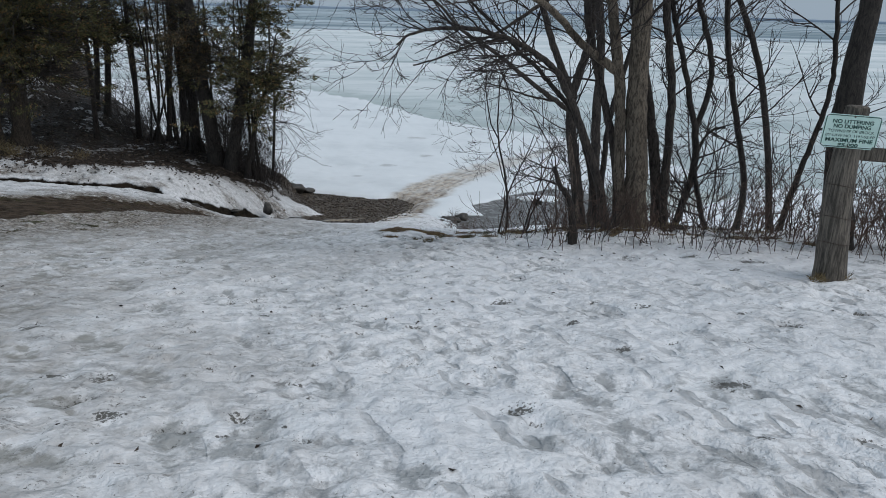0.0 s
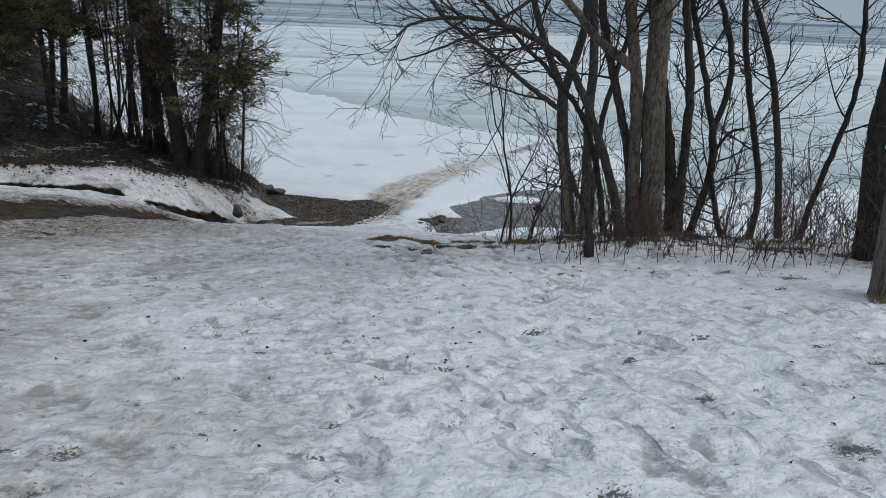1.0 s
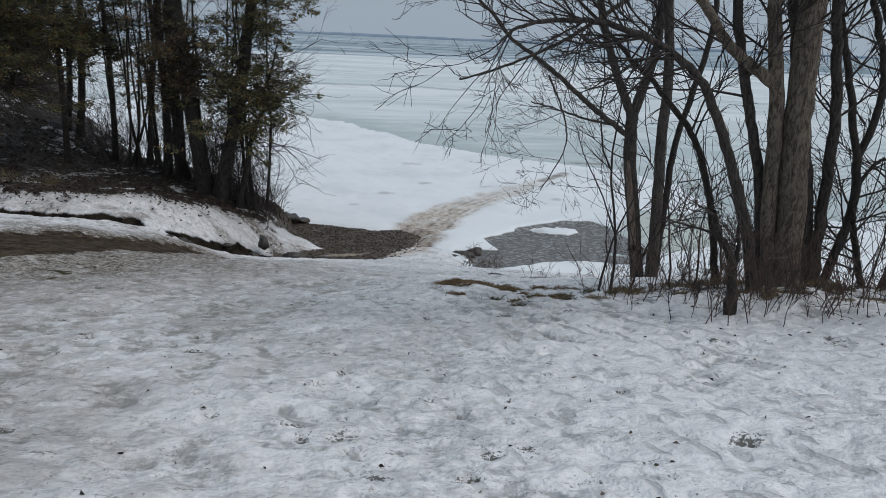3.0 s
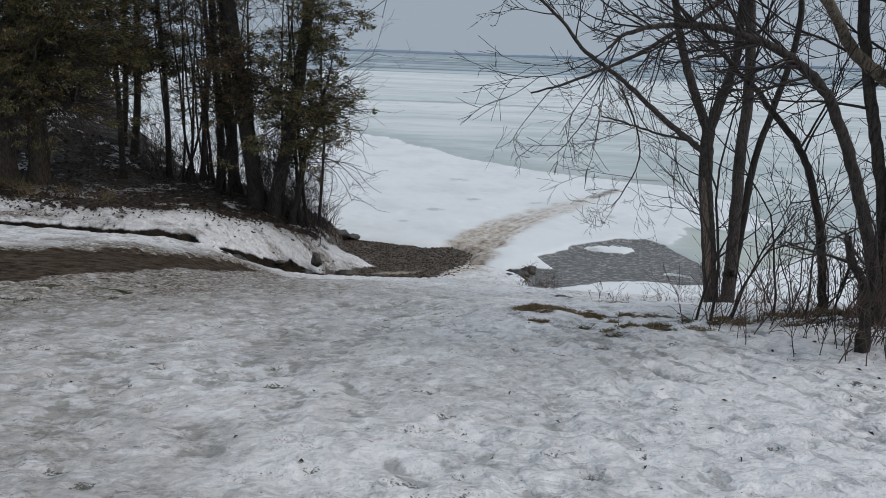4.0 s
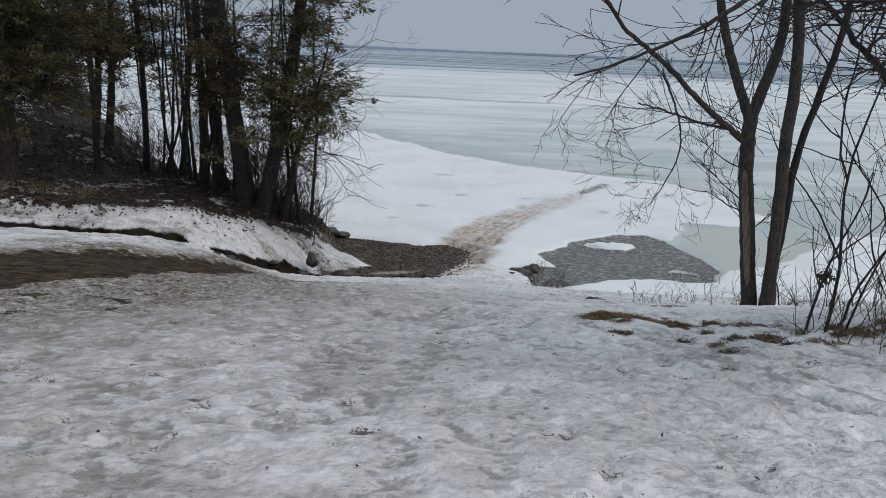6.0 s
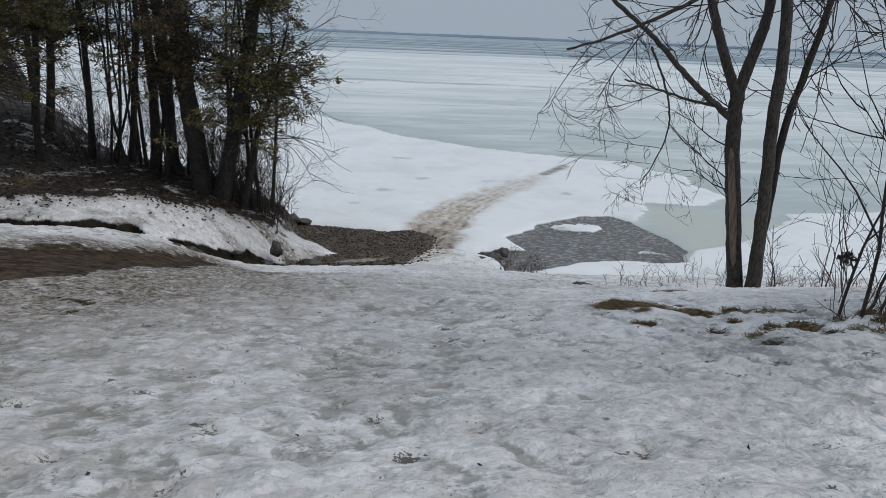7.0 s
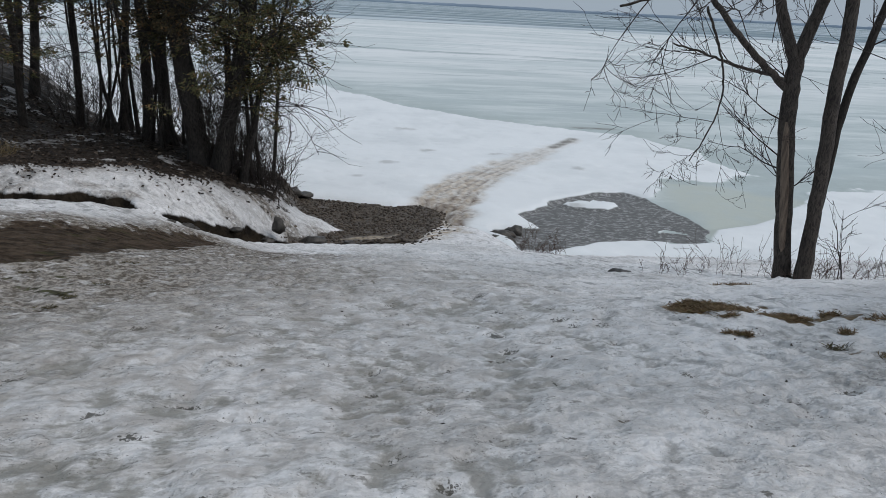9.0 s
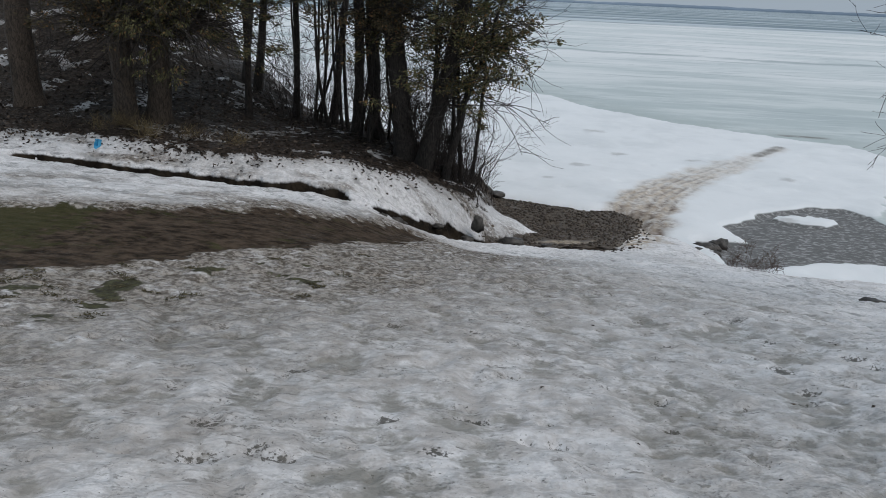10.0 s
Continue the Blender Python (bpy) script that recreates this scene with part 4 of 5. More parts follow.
def sign_post():
    post = thing("wooden_post", "weathered grey wooden post leaning beside the trees", "post")
    acc = Tubes()
    rng = np.random.default_rng(3)
    acc.add(curve_through([(3.84, 6.6, -1.0), (3.82, 6.6, -.8), (3.76, 6.62, 0), (3.79, 6.64, .76)], 22), np.linspace(.172, .1, 22), 18, .06, rng)
    acc.add([(3.79, 6.64, .755), (3.79, 6.64, .772), (3.79, 6.64, .776)], [.098, .085, .001], 18)
    shaft = part("shaft", acc.mesh("shaft", WOOD), post)
    for z in (.05, -.25, -.5):
        wire = Tubes()
        b = np.linspace(0, 2 * math.pi, 25)
        r = .141 - (z + .2) * .04
        wire.add(np.stack([3.77 - .04 * z + r * np.cos(b), 6.615 + r * np.sin(b), z + .012 * np.sin(b * 2)], 1), np.full(25, .003), 5)
        part("wire", wire.mesh("wire", BOLT), shaft, "rusty wire wound round the post")
    rail = thing("fence_rail", "weathered grey wooden rail fixed to the post", "fence rail")
    bm = bmesh.new()
    box(bm, 0, 0, 0, 1.9, .05, .13, .012)
    rail.matrix_world = pose(4.75, 6.72, .28, 0, 2, -8)
    part("board", bm_mesh("board", bm, WOOD), rail)


def sign():
    ob = thing("sign", "pale green enamel notice with dark green lettering on post", "sign")
    ob.matrix_world = pose(3.7, 6.515, .555, 2, 2.5, -4) @ Matrix.Diagonal((1.06, 1, 1.06, 1))
    bm = bmesh.new()
    box(bm, 0, 0, 0, .47, .004, .285, 0)
    corners = [e for e in bm.edges if abs(e.verts[0].co.y - e.verts[1].co.y) > .003]
    bmesh.ops.bevel(bm, geom=corners, offset=.03, segments=5, affect="EDGES")
    panel = part("panel", bm_mesh("panel", bm, SIGN_FACE), ob)
    rim = []
    for cx, cz, a0 in ((.205, .1125, 0), (-.205, .1125, 90), (-.205, -.1125, 180), (.205, -.1125, 270)):
        for k in range(6):
            b = radians(a0 + 18 * k)
            rim.append((cx + .02 * math.cos(b), -.004, cz + .02 * math.sin(b)))
    acc = Tubes()
    acc.add(rim + rim[:2], [.0035] * (len(rim) + 2), 4)
    part("border", acc.mesh("border", SIGN_GREEN), panel, "thin dark green border")
    for text, z, size, bold in (("NO LITTERING", .083, .044, 1), ("NO DUMPING", .042, .044, 1), ("TOWNSHIP OF BROCK", .002, .034, 0), ("BY-LAW NO. 1191-92-PP", -.036, .033, 0), ("MAXIMUM FINE", -.075, .045, 1), ("$5,000", -.114, .037, 1)):
        cu = bpy.data.curves.new("lettering", "FONT")
        cu.body, cu.size, cu.align_x, cu.extrude, cu.offset = text, size, "CENTER", .0006, .0011 * bold
        tmp = new("lettering_curve", cu)
        me = bpy.data.meshes.new_from_object(tmp.evaluated_get(bpy.context.evaluated_depsgraph_get()))
        bpy.data.objects.remove(tmp)
        me.materials.clear()
        me.materials.append(SIGN_GREEN)
        me.name = "lettering"
        wide = max(v.co.x for v in me.vertices) - min(v.co.x for v in me.vertices)
        goal = {"NO LITTERING": .34, "NO DUMPING": .31, "TOWNSHIP OF BROCK": .385, "BY-LAW NO. 1191-92-PP": .41, "MAXIMUM FINE": .395, "$5,000": .17}[text]
        p = part("lettering", me, panel, "dark green capital letters")
        p.matrix_basis = pose(0, -.0045, z - size * .35, 90, 0, 0) @ Matrix.Diagonal((goal / wide, 1, 1, 1))
    for z in (.128, -.128):
        bm = bmesh.new()
        bmesh.ops.create_cone(bm, cap_ends=True, segments=10, radius1=.009, radius2=.006, depth=.008)
        p = part("bolt", bm_mesh("bolt", bm, BOLT), ob, "dark bolt head")
        p.matrix_basis = pose(.005, -.006, z, 90, 0, 0)


sign_post()
sign()


# ---- foliage ----
def leaf_material(name, a, b, c):
    m = Mat(name, 0.75)
    r = m.rand()
    col = m.mix(m.ramp(r, 0.0, 0.75), a, b)
    return m.done(m.mix(m.ramp(r, 0.82, 0.95), col, c))


CEDAR_GREEN = leaf_material("cedar_foliage", (0.028, 0.032, 0.013), (0.125, 0.118, 0.045), (0.23, 0.13, 0.05))
WET_GRASS = leaf_material("wet_grass", (0.03, 0.026, 0.012), (0.1, 0.088, 0.04), (0.16, 0.13, 0.07))
CEDAR_BROWN = leaf_material("browned_foliage", (0.03, 0.026, 0.014), (0.1, 0.08, 0.038), (0.18, 0.095, 0.038))
DEAD_LEAF = leaf_material("dead_leaves", (0.018, 0.014, 0.011), (0.062, 0.046, 0.034), (0.16, 0.125, 0.095))
DRY_GRASS = leaf_material("dry_grass", (0.09, 0.065, 0.03), (0.24, 0.18, 0.09), (0.3, 0.25, 0.15))
MOSS_GRASS = leaf_material("matted_grass", (0.09, 0.06, 0.03), (0.27, 0.18, 0.095), (0.15, 0.13, 0.05))


def leaves(centres, ways, length, width, rng, name, mat, curl=0.25):
    """One narrow, folded leaf of two quads at each centre, along its way."""
    n = len(centres)
    w = ways / (np.linalg.norm(ways, axis=1)[:, None] + 1e-9)
    side = np.cross(w, rng.normal(0, 1, (n, 3)))
    side /= np.linalg.norm(side, axis=1)[:, None] + 1e-9
    up = np.cross(side, w)
    ln = (length * rng.uniform(0.6, 1.3, n))[:, None]
    wd = (width * rng.uniform(0.6, 1.3, n))[:, None]
    a = centres - w * ln * 0.5
    b = centres + up * ln * curl * 0.4
    c = centres + w * ln * 0.5
    v = np.stack([a, b + side * wd, c, b - side * wd * 0.9], 1).reshape(-1, 3)
    return mesh_from(name, v, np.arange(4 * n).reshape(n, 4), mat, False)


def cedar_crown(tree, line, low, high, reach, count, seed, mat, side=(0, 0, 0), per=170, size=0.078, gap=0.12, bare=-9, most=1.9, kids=3):
    """Boughs round a trunk with leafy clumps along them; below the height bare the boughs are naked."""
    rng = np.random.default_rng(seed)
    line = np.asarray(line, float)
    cen, way = [], []
    boughs = Tubes()
    for i in range(count):
        z = low + (high - low) * rng.random() ** most
        x, y = np.interp(z, line[:, 2], line[:, 0]), np.interp(z, line[:, 2], line[:, 1])
        a = rng.uniform(0, 2 * math.pi)
        d = np.array([math.cos(a), math.sin(a), rng.uniform(-0.25, 0.35)]) + np.array(side) * rng.random()
        ln = reach * (1 - 0.6 * (z - low) / (high - low + 1e-6)) * rng.uniform(0.35, 1.15)
        pts = sprig(boughs, (x, y, z), d, ln, 0.017, 1, rng, -0.02, kids, 0.2)
        if rng.random() < (gap if z > bare else 0.93):
            continue
        # clumps sit on the outer part of the bough and droop a little
        clumps = max(2, int(per / 24 * ln / reach * rng.uniform(0.6, 1.4)))
        s = (0.25 + 0.75 * rng.random(clumps)) * (len(pts) - 1.01)
        j = s.astype(int)
        mid = pts[j] + (pts[j + 1] - pts[j]) * (s - j)[:, None] + rng.normal(0, 1, (clumps, 3)) * np.array([.16, .16, .1]) - np.array([0, 0, .04])
        n = 34
        off = rng.normal(0, 1, (clumps, n, 3)) * (np.array([.085, .085, .05]) * rng.uniform(0.6, 1.35, (clumps, 1, 1)))
        cen.append((mid[:, None, :] + off).reshape(-1, 3))
        way.append((off + (pts[j + 1] - pts[j])[:, None, :] * 0.4 + rng.normal(0, 0.04, off.shape)).reshape(-1, 3))
    part("boughs", boughs.mesh("boughs", BARK_DARK), tree)["kind"] = "stuff"
    part("crown", leaves(np.concatenate(cen), np.concatenate(way), size, size * 0.24, rng, "crown", mat), tree, "dark green and browned foliage in clumps")["kind"] = "stuff"


cedar_crown(CEDARS[0], [(-7.4, 23.3, -2), (-7.7, 23.3, .8), (-7.9, 23.3, 3.4), (-8, 23.3, 8)], -0.4, 7, 1.8, 210, 41, CEDAR_BROWN, per=150, gap=.3, kids=4)
cedar_crown(CEDARS[1], [(-6.3, 23, -2.5), (-5.95, 23, .3), (-5.7, 23, 1.7), (-5.5, 23, 4), (-5.4, 23, 8)], -2.2, 7, 2.3, 300, 42, CEDAR_GREEN, side=(.95, -.1, .05), per=260, gap=.2, bare=-1.5, most=1.4)
cedar_crown(CEDARS[2], [(-12.4, 22, -2.5), (-12.4, 22, .2), (-12.4, 22, 8)], -.6, 7, 2.8, 400, 43, CEDAR_GREEN, per=270, side=(1.4, -.2, .1), bare=-.1, gap=.15)
cedar_crown(CEDARS[3], [(-13.3, 21.5, -2.5), (-13.4, 21.5, 8)], -.7, 7, 2.0, 300, 44, CEDAR_BROWN, per=220, side=(.7, -.2, 0), gap=.3, bare=-.6, kids=4)
for k, (x, y, lo, reach) in enumerate([(-10.9, 26.2, .3, 1.6), (-11.6, 24.4, .4, 1.8)]):
    t = bare_tree("slender dark cedar on the leafy bank", [([(x, y, -3), (x + .05, y, -1), (x, y, 1), (x - .1, y, 3)], .09, .07, 1)], 60 + k, BARK_DARK, 6, 1.2, 0.2, name="cedar_tree")
    cedar_crown(t, [(x, y, -3), (x, y, 8)], lo, 6.5, reach, 150, 45 + k, CEDAR_GREEN, per=220, gap=.2)


# ---- brush, weeds and grass ----
def shrub(x, y, height, stems, seed, mat, label, fan=0.35, r=0.006, level=2, kids=4):
    rng = np.random.default_rng(seed)
    ob = thing("shrub", label, "shrub", "bare brush on the shore")
    acc = Tubes()
    for i in range(stems):
        px, py = x + rng.normal(0, 0.2), y + rng.normal(0, 0.2)
        pz = float(terrain(px, py)) - 0.06
        main = Tubes()
        sprig(acc, (px, py, pz), (rng.normal(0, fan), rng.normal(0, fan), 1), height * rng.uniform(0.5, 1.1), r * rng.uniform(0.7, 1.3), level, rng, 0.04, kids, 0.2, main)
        part("stem", main.mesh("stem", mat), ob)
    part("twigs", acc.mesh("twigs", mat), ob)["kind"] = "stuff"
    return ob


rng = np.random.default_rng(77)
BRUSH = "tangle of thin bare twigs in the snow"
for i in range(42):
    x = rng.uniform(1.3, 6.6)
    y = 8.7 - 0.28 * (x - 2) + rng.uniform(-0.5, 1.5)
    shrub(x, y, rng.uniform(0.3, 1.05), rng.integers(3, 7), 100 + i, TWIG_RED if rng.random() < 0.6 else TWIG, BRUSH, 0.18, 0.0045)
for i in range(10):
    x = rng.uniform(3.6, 7)
    shrub(x, 8.4 - 0.3 * (x - 4) + rng.uniform(-.3, .3), rng.uniform(0.5, 1.5), 7, 160 + i, TWIG_RED, BRUSH, 0.35, 0.0045)
shrub(.86, 10.1, 2.5, 2, 171, TWIG, "tall thin bare sapling in the snow", .14, .018, 3, 3)
shrub(1.35, 10.4, 2.0, 2, 172, TWIG, "tall thin bare sapling in the snow", .18, .014, 3, 3)
shrub(1.75, 10.2, 2.1, 2, 173, TWIG, "tall thin bare sapling in the snow", .22, .013, 3, 3)
sap = np.random.default_rng(91)
for i in range(11):
    shrub(sap.uniform(1.5, 5.4), sap.uniform(9.7, 11), sap.uniform(0.9, 2.0), 2, 700 + i, TWIG, "thin bare sapling among the trunks", .16, .010, 2, 4)
for i in range(6):
    shrub(rng.uniform(2.4, 5.5), rng.uniform(11.0, 14.5), rng.uniform(0.9, 2.0), 2, 180 + i, TWIG, BRUSH, 0.2, 0.009, 2, 4)
for i in range(30):
    k = rng.random()
    x, y = -5.9 - 5.9 * k + rng.normal(0, .3), 23.4 + 3.6 * k + rng.normal(0, .5)
    shrub(x, y, rng.uniform(1.0, 2.6), 6, 210 + i, TWIG, "dark bare brush on the leafy bank", 0.28, 0.0105, 2, 5)
for i in range(7):
    shrub(rng.uniform(-6.6, -5.4), rng.uniform(22.8, 24.6), rng.uniform(0.8, 1.5), 8, 260 + i, TWIG, "dark bare brush at the foot of the cedars", 0.5, 0.011, 2, 5)
for i in range(16):
    shrub(rng.uniform(-20, -13.6), rng.uniform(23.5, 29), rng.uniform(0.6, 1.8), 5, 600 + i, TWIG, "dark bare brush on the snowy hillside", 0.5, 0.01, 2, 4)
for x, y, h in [(.75, 21.6, .7), (.5, 21.9, .5), (1.0, 21.9, .5)]:
    shrub(x, y, h, 9, int(280 + 10 * x), TWIG_RED, "small bare weed bush at the pool's edge", 0.5, 0.004)
for i in range(22):
    shrub(rng.uniform(1.2, 5.2), rng.uniform(15.5, 19), rng.uniform(0.3, 0.7), 4, 300 + i, TWIG_RED, "dead weeds standing in the snow", 0.25, 0.003, 1, 4)


edge_rng = np.random.default_rng(123)
for i in range(20):
    k = edge_rng.random()
    shrub(.9 + 2.2 * k + edge_rng.normal(0, .15), 9.9 - 1.5 * k + edge_rng.normal(0, .3), edge_rng.uniform(0.35, 1.0), 4, 800 + i, TWIG_RED, "upright reddish stems standing in the snow", 0.12, 0.0048, 1, 4)


def tuft(x, y, rx, ry, blades, length, seed, mat, label, flat=0.5, name="grass_tuft"):
    rng = np.random.default_rng(seed)
    a, r = rng.uniform(0, 2 * math.pi, blades), np.sqrt(rng.random(blades)) * rng.uniform(0.6, 1.0, blades)
    px, py = x + rx * r * np.cos(a), y + ry * r * np.sin(a)
    way = np.stack([rng.normal(0, 1, blades), rng.normal(0, 1, blades), np.abs(rng.normal(0, 1, blades)) * flat], 1)
    way /= np.linalg.norm(way, axis=1)[:, None]
    z = slope(px, py)[0]
    cen = np.stack([px, py, z + 0.008], 1) + way * length * 0.35
    return thing(name, label, "grass", "grass on the slope", "stuff", me=leaves(cen, way, length, 0.0035, rng, name, mat))


tuft(-.55, 11.32, .42, .28, 3400, .07, 1, MOSS_GRASS, "matted brown grass bared by the snow", .12, "grass_patch")
tuft(-.1, 10.95, .24, .12, 800, .07, 2, MOSS_GRASS, "matted brown grass bared by the snow", .12, "grass_patch")
for i in range(10):
    tuft(-.9 + rng.uniform(0, 1.5), 10.9 - rng.uniform(-.2, .9), rng.uniform(.04, .17), rng.uniform(.03, .07), 150, .055, 10 + i, MOSS_GRASS, "small tuft of wet brown grass in the snow", .5)
for i in range(11):
    x = rng.uniform(.9, 3.2)
    tuft(x, 10.0 - .3 * (x - 1) + rng.uniform(-.4, .8), rng.uniform(.05, .22), rng.uniform(.04, .09), 220, .07, 30 + i, DRY_GRASS, "tuft of dry straw-coloured grass", .9)
for i in range(14):
    tuft(rng.uniform(1.9, 4.6), rng.uniform(9.1, 10.0), .22, .12, 150, .09, 140 + i, DEAD_LEAF if i % 3 else DRY_GRASS, "dead leaves and grass at the foot of trees", .5)
for i in range(18):
    tuft(rng.uniform(-.3, 2.4), rng.uniform(9.3, 10.4), .1, .05, 90, .06, 170 + i, WET_GRASS if i % 2 else DRY_GRASS, "small dark tuft of grass in the snow", .5)
for i in range(8):
    tuft(rng.uniform(1.6, 3.4), rng.uniform(9.9, 10.6), .25, .1, 320, .13, 190 + i, DRY_GRASS, "tuft of dry straw-coloured grass", .8)
tuft(.75, 13.3, .3, .1, 300, .06, 50, MOSS_GRASS, "small tuft of green-brown grass in the snow", .5)
for i in range(5):
    tuft(3.68 + rng.uniform(-.2, .35), 6.42 + rng.uniform(-.02, .2), .07, .05, 40, .1, 60 + i, DRY_GRASS, "dry grass at the foot of the post", .9)
for i in range(14):
    tuft(rng.uniform(-14.5, -10.5), rng.uniform(20.4, 21.4), .25, .12, 90, .5, 80 + i, DRY_GRASS if rng.random() < .5 else DEAD_LEAF, "dead brown weeds below the cedars", 1.6)
for i in range(34):
    x = -5.6 - 3.6 * rng.random() ** .8
    tuft(x, np.interp(x, [-9, -7.4, -5.6], [10.8, 12.5, 14.5]) + rng.uniform(-1.8, .8), .13, .05, 70, .04, 110 + i, WET_GRASS, "patch of flat wet grass showing through snow", .3)


# ---- leaf litter, gravel and stones ----
def scatter(poly, n, rng, box, edge=0.5):
    x, y = rng.uniform(box[0], box[1], n * 4), rng.uniform(box[2], box[3], n * 4)
    k = np.flatnonzero(inside(poly, x, y) + edge * rng.normal(0, 1, x.shape) > 0)[:n]
    return x[k], y[k]


x, y = scatter(LEAF, 3600, rng, (-18, -5, 20, 27))
cen = np.stack([x, y, slope(x, y)[0] + 0.02], 1)
w = rng.normal(0, 1, (len(x), 3)) * np.array([1, 1, .35])
thing("leaf_litter", "brown fallen leaves covering the bank", "leaves", kind="stuff", me=leaves(cen, w, .11, .035, rng, "leaf_litter", DEAD_LEAF, .6))
x = rng.uniform(-15.5, -5.4, 700)
y = np.interp(x, [-15, -13.6, -11.5, -9.3, -8.5, -7.6, -6.7, -5.3], [19.9, 20.4, 20.1, 20.5, 21.3, 21.1, 22.0, 23.4]) - np.abs(rng.normal(0, 0.4, 700)) + 0.25
cen = np.stack([x, y, slope(x, y)[0] + 0.015], 1)
w = rng.normal(0, 1, (len(x), 3)) * np.array([1, 1, .3])
thing("strewn_leaves", "brown fallen leaves strewn on the bank's snow", "leaves", kind="stuff", me=leaves(cen, w, .09, .028, rng, "strewn_leaves", DEAD_LEAF, .5))
x, y = np.concatenate([rng.normal(-.3, 2.6, 160), rng.uniform(1, 6, 260)]), np.concatenate([rng.uniform(2.5, 12, 160), rng.uniform(7.5, 10.5, 260)])
cen = np.stack([x, y, slope(x, y)[0] + 0.006], 1)
w = rng.normal(0, 1, (len(x), 3)) * np.array([1, 1, .25])
thing("leaf_scraps", "brown leaf scraps and bits strewn on snow", "leaves", kind="stuff", me=leaves(cen, w, .04, .009, rng, "leaf_scraps", DEAD_LEAF, .5))

m = Mat("beach_stone", 0.8)
STONE = m.done(m.mix(m.ramp(m.noise(30, 4, 0.7), .3, .7), m.mix(m.ramp(m.rand(), .3, 1), (.018, .014, .011), (.19, .155, .12)), (.075, .06, .047)))
m = Mat("dark_wet_rock", 0.45)
m.bump(m.noise(14, 5, .7), .7, .03)
ROCK = m.done(m.mix(m.ramp(m.noise(6, 5, .7), .3, .7), (.022, .02, .018), (.085, .078, .068)))
ball = bmesh.new()
bmesh.ops.create_icosphere(ball, subdivisions=1, radius=1)
BV = np.array([v.co[:] for v in ball.verts])
BF = np.array([[v.index for v in f.verts] for f in ball.faces])
ball.free()


def pebbles(x, y, z, lo, hi, rng, name, mat):
    n = len(x)
    r = lo + (hi - lo) * rng.random(n) ** 3
    v = BV[None] * (1 + rng.uniform(-.25, .25, (n, len(BV), 1))) * r[:, None, None] * rng.uniform(.6, 1.3, (n, 1, 3)) * np.array([1, 1, .65])
    v = v + np.stack([x, y, z + r * .2], 1)[:, None, :]
    f = BF[None] + (np.arange(n) * len(BV))[:, None, None]
    return mesh_from(name, v.reshape(-1, 3), f.reshape(-1, 3), mat, True)


x, y = scatter(GRAVEL, 9000, rng, (-6.2, -.4, 20.8, 28.8), 0.26)
keep = (inside(TONGUE, x, y) < 0) & (np.hypot((x + 3.2) / .8, (y - 23.4 - .35 * (x + 3.2)) / .25) > 1) & ((near_line(STREAM, x, y) > .2) | (rng.random(len(x)) < .12))
x, y = x[keep], y[keep]
thing("beach_gravel", "dark grey-brown beach gravel and pebbles", "gravel", kind="stuff", me=pebbles(x, y, slope(x, y)[0], .008, .05, rng, "beach_gravel", STONE))


def rock(x, y, z, sx, sy, sz, seed, label="dark wet rock at the water's edge"):
    bm = bmesh.new()
    bmesh.ops.create_icosphere(bm, subdivisions=3, radius=1)
    noise.seed_set(seed)
    for v in bm.verts:
        k = 1 + .4 * noise.noise(v.co * 1.3 + Vector((seed, 0, 0))) + .22 * noise.noise(v.co * 3.1) + .09 * noise.noise(v.co * 8)
        v.co = Vector((v.co.x * sx * k, v.co.y * sy * k, v.co.z * sz * k))
    for f in bm.faces:
        f.smooth = True
    me = bpy.data.meshes.new("rock")
    bm.to_mesh(me)
    bm.free()
    me.materials.append(ROCK)
    thing("rock", label, "rock", "rocks on the shore", at=(x, y, z), me=me)


# wet rocks; the last three are added lumps standing in for dark hollows
for i, (x, y, s) in enumerate([(-5.5, 21.4, .11), (-6.1, 21.0, .09), (-3.7, 22.0, .1), (-6.9, 18.95, .07), (-6.68, 19.2, .09), (-6.55, 19.3, .06)]):
    rock(x, y, float(terrain(x, y)) - .02, s * 1.3, s, s * .7, i + 1, "dark lump along the brook, rock or dark hollow")
for i, (x, y, s) in enumerate([(.35, 24.6, .2), (.6, 24.75, .15), (.85, 25.1, .18), (.1, 24.3, .14), (1.1, 25.5, .12), (.5, 24.2, .12)]):
    rock(x, y, -5.58, s * 1.4, s, s * .8, i + 20)
rock(-5.3, 21.75, -4.52, .13, .12, .2, 40, "dark upright rock at the mouth of the brook")
rock(-4.5, 21.95, -4.93, .3, .2, .12, 41, "low rounded wet rock in the stream")
rock(-5.75, 28.0, -5.4, .42, .3, .24, 30, "flat dark rock at the end of the bank")
rock(-5.25, 28.2, -5.5, .3, .2, .1, 31, "flat dark rock at the end of the bank")
rock(.45, 15.9, float(terrain(.45, 15.9)) + .0, .2, .14, .06, 32, "low mossy rock in the snow")

m = Mat("blue_plastic", 0.4)
BLUE = m.done((.05, .35, .6))


def litter():
    bm = bmesh.new()
    bmesh.ops.create_grid(bm, x_segments=5, y_segments=5, size=.11)
    for v in bm.verts:
        v.co.z = .08 * noise.noise(v.co * 14) + .05
    bmesh.ops.solidify(bm, geom=bm.faces[:], thickness=.003)
    me = bpy.data.meshes.new("plastic_scrap")
    bm.to_mesh(me)
    bm.free()
    me.materials.append(BLUE)
    x, y = -13.0, 19.9
    ob = thing("plastic_scrap", "crumpled scrap of blue plastic in the snow", "litter", me=me)
    ob.matrix_world = pose(x, y, float(terrain(x, y)) + .05, 70, 10, 20) @ Matrix.Diagonal((.55, 1, 1, 1))


litter()

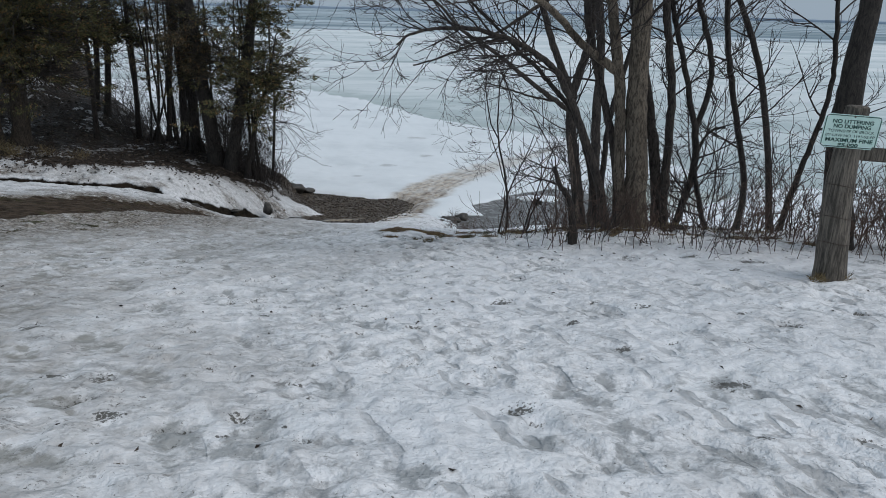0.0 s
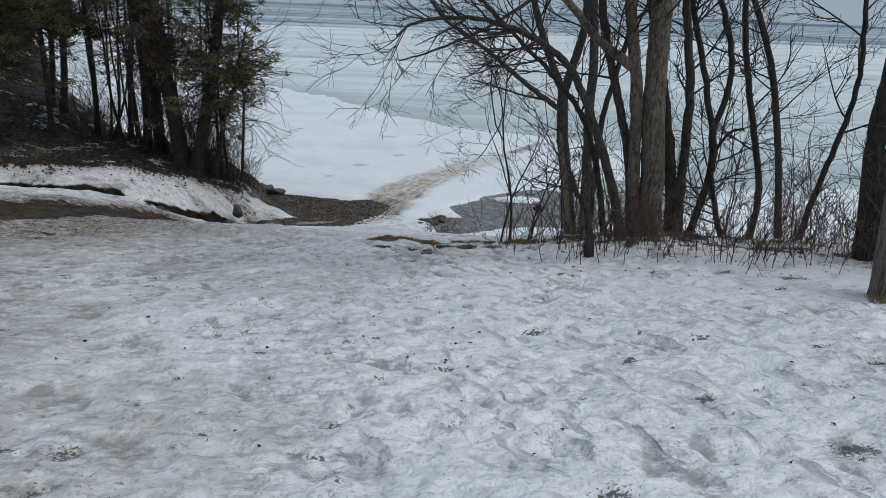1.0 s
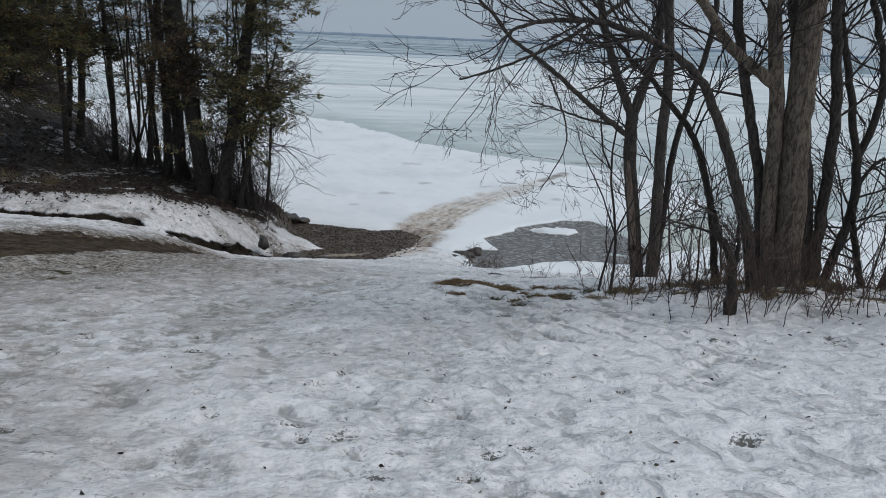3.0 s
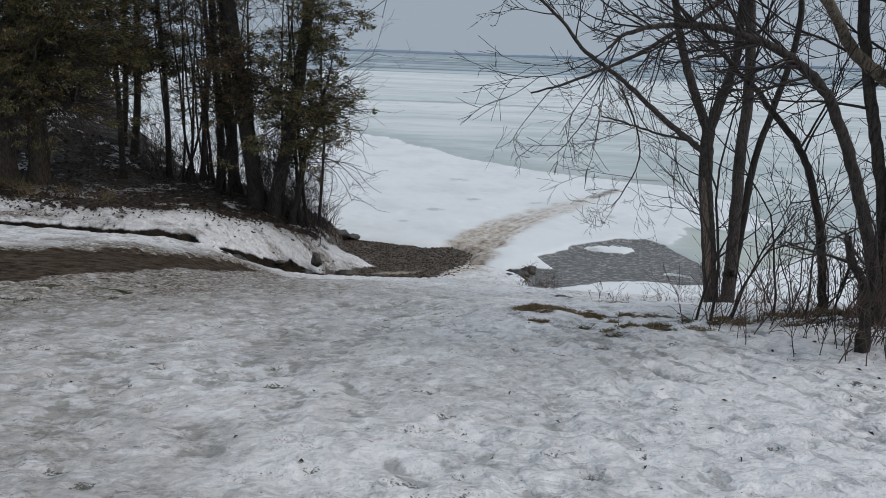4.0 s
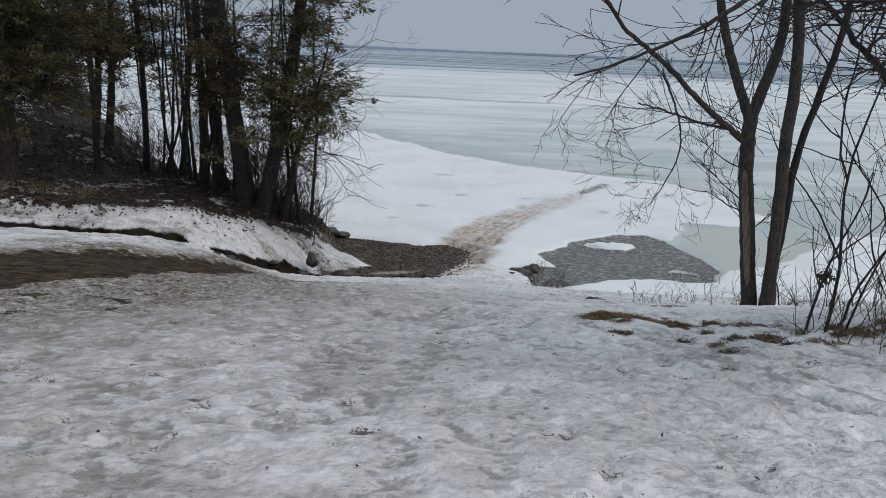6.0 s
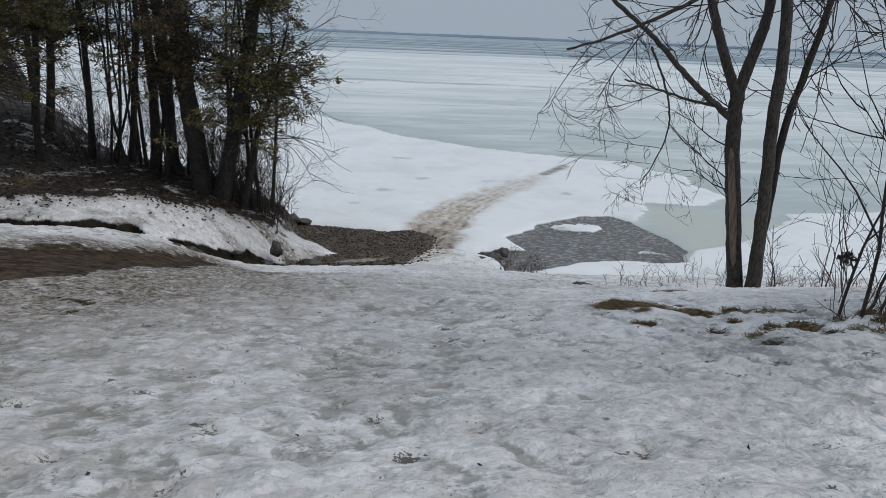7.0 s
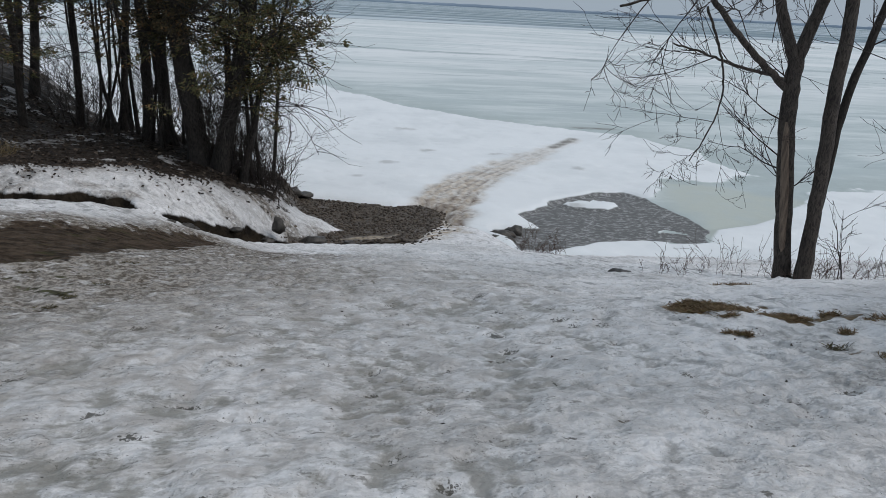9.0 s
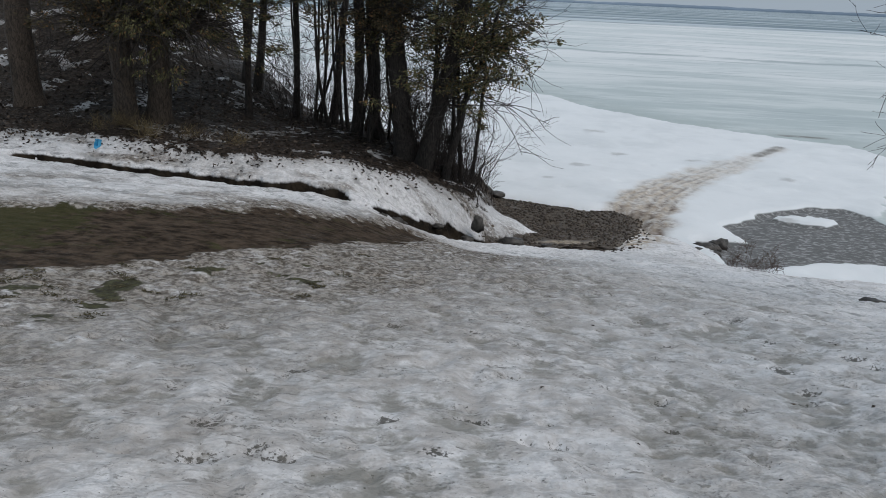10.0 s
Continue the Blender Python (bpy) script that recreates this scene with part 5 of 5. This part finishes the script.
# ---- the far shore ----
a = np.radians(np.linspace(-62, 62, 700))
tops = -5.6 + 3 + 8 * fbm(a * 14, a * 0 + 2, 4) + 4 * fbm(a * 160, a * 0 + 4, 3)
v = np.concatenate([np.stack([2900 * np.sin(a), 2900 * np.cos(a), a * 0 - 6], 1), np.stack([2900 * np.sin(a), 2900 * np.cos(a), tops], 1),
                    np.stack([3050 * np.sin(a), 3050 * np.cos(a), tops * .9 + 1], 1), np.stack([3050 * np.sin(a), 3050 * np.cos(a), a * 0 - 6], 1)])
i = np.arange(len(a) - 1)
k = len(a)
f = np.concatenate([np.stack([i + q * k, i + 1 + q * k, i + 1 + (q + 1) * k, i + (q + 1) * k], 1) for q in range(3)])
# distance haze is mixed into the woods' pale blue-grey colour
m = Mat("hazed_far_woods", 0.95)
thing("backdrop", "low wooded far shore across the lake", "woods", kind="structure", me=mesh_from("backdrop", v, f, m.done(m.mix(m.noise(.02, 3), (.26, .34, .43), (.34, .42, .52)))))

m = Mat("bare_dead_wood", 0.7)
g = m.noise(1.0, 5, 0.65, m.scaled((30, 30, 2)))
m.bump(g, .5, .01)
acc = Tubes()
acc.add(curve_through([(3.34, 16.43, -3.2), (3.24, 16.42, -2.7), (3.15, 16.41, -2.2), (3.02, 16.42, -1.5), (2.96, 16.43, -1.05)], 16), [.03, .05, .056, .06, .06, .062, .06, .062, .062, .06, .06, .056, .056, .05, .04, .03], 10, .08, np.random.default_rng(8))
part("bare_wood", acc.mesh("bare_wood", m.done(m.mix(m.ramp(g, .35, .65), (.085, .062, .046), (.21, .16, .12)))), FORKED, "pale strip of barkless wood")


def dead_weed(x, y, top):
    ob = thing("dead_weed", "dry weed stalk with a brown seed head", "weed")
    z = float(terrain(x, y)) - .05
    acc = Tubes()
    acc.add(curve_through([(x, y, z), (x + .03, y, (z + top) / 2), (x, y, top)], 9), np.linspace(.006, .004, 9), 5)
    part("stalk", acc.mesh("stalk", TWIG_RED), ob)
    r = np.random.default_rng(4)
    cen = np.array([x, y, top]) + r.normal(0, .035, (60, 3))
    part("seed_head", leaves(cen, r.normal(0, 1, (60, 3)), .07, .02, r, "seed_head", DEAD_LEAF), ob, "crumpled brown seed head")["kind"] = "stuff"


dead_weed(1.57, 11.2, -1.385)
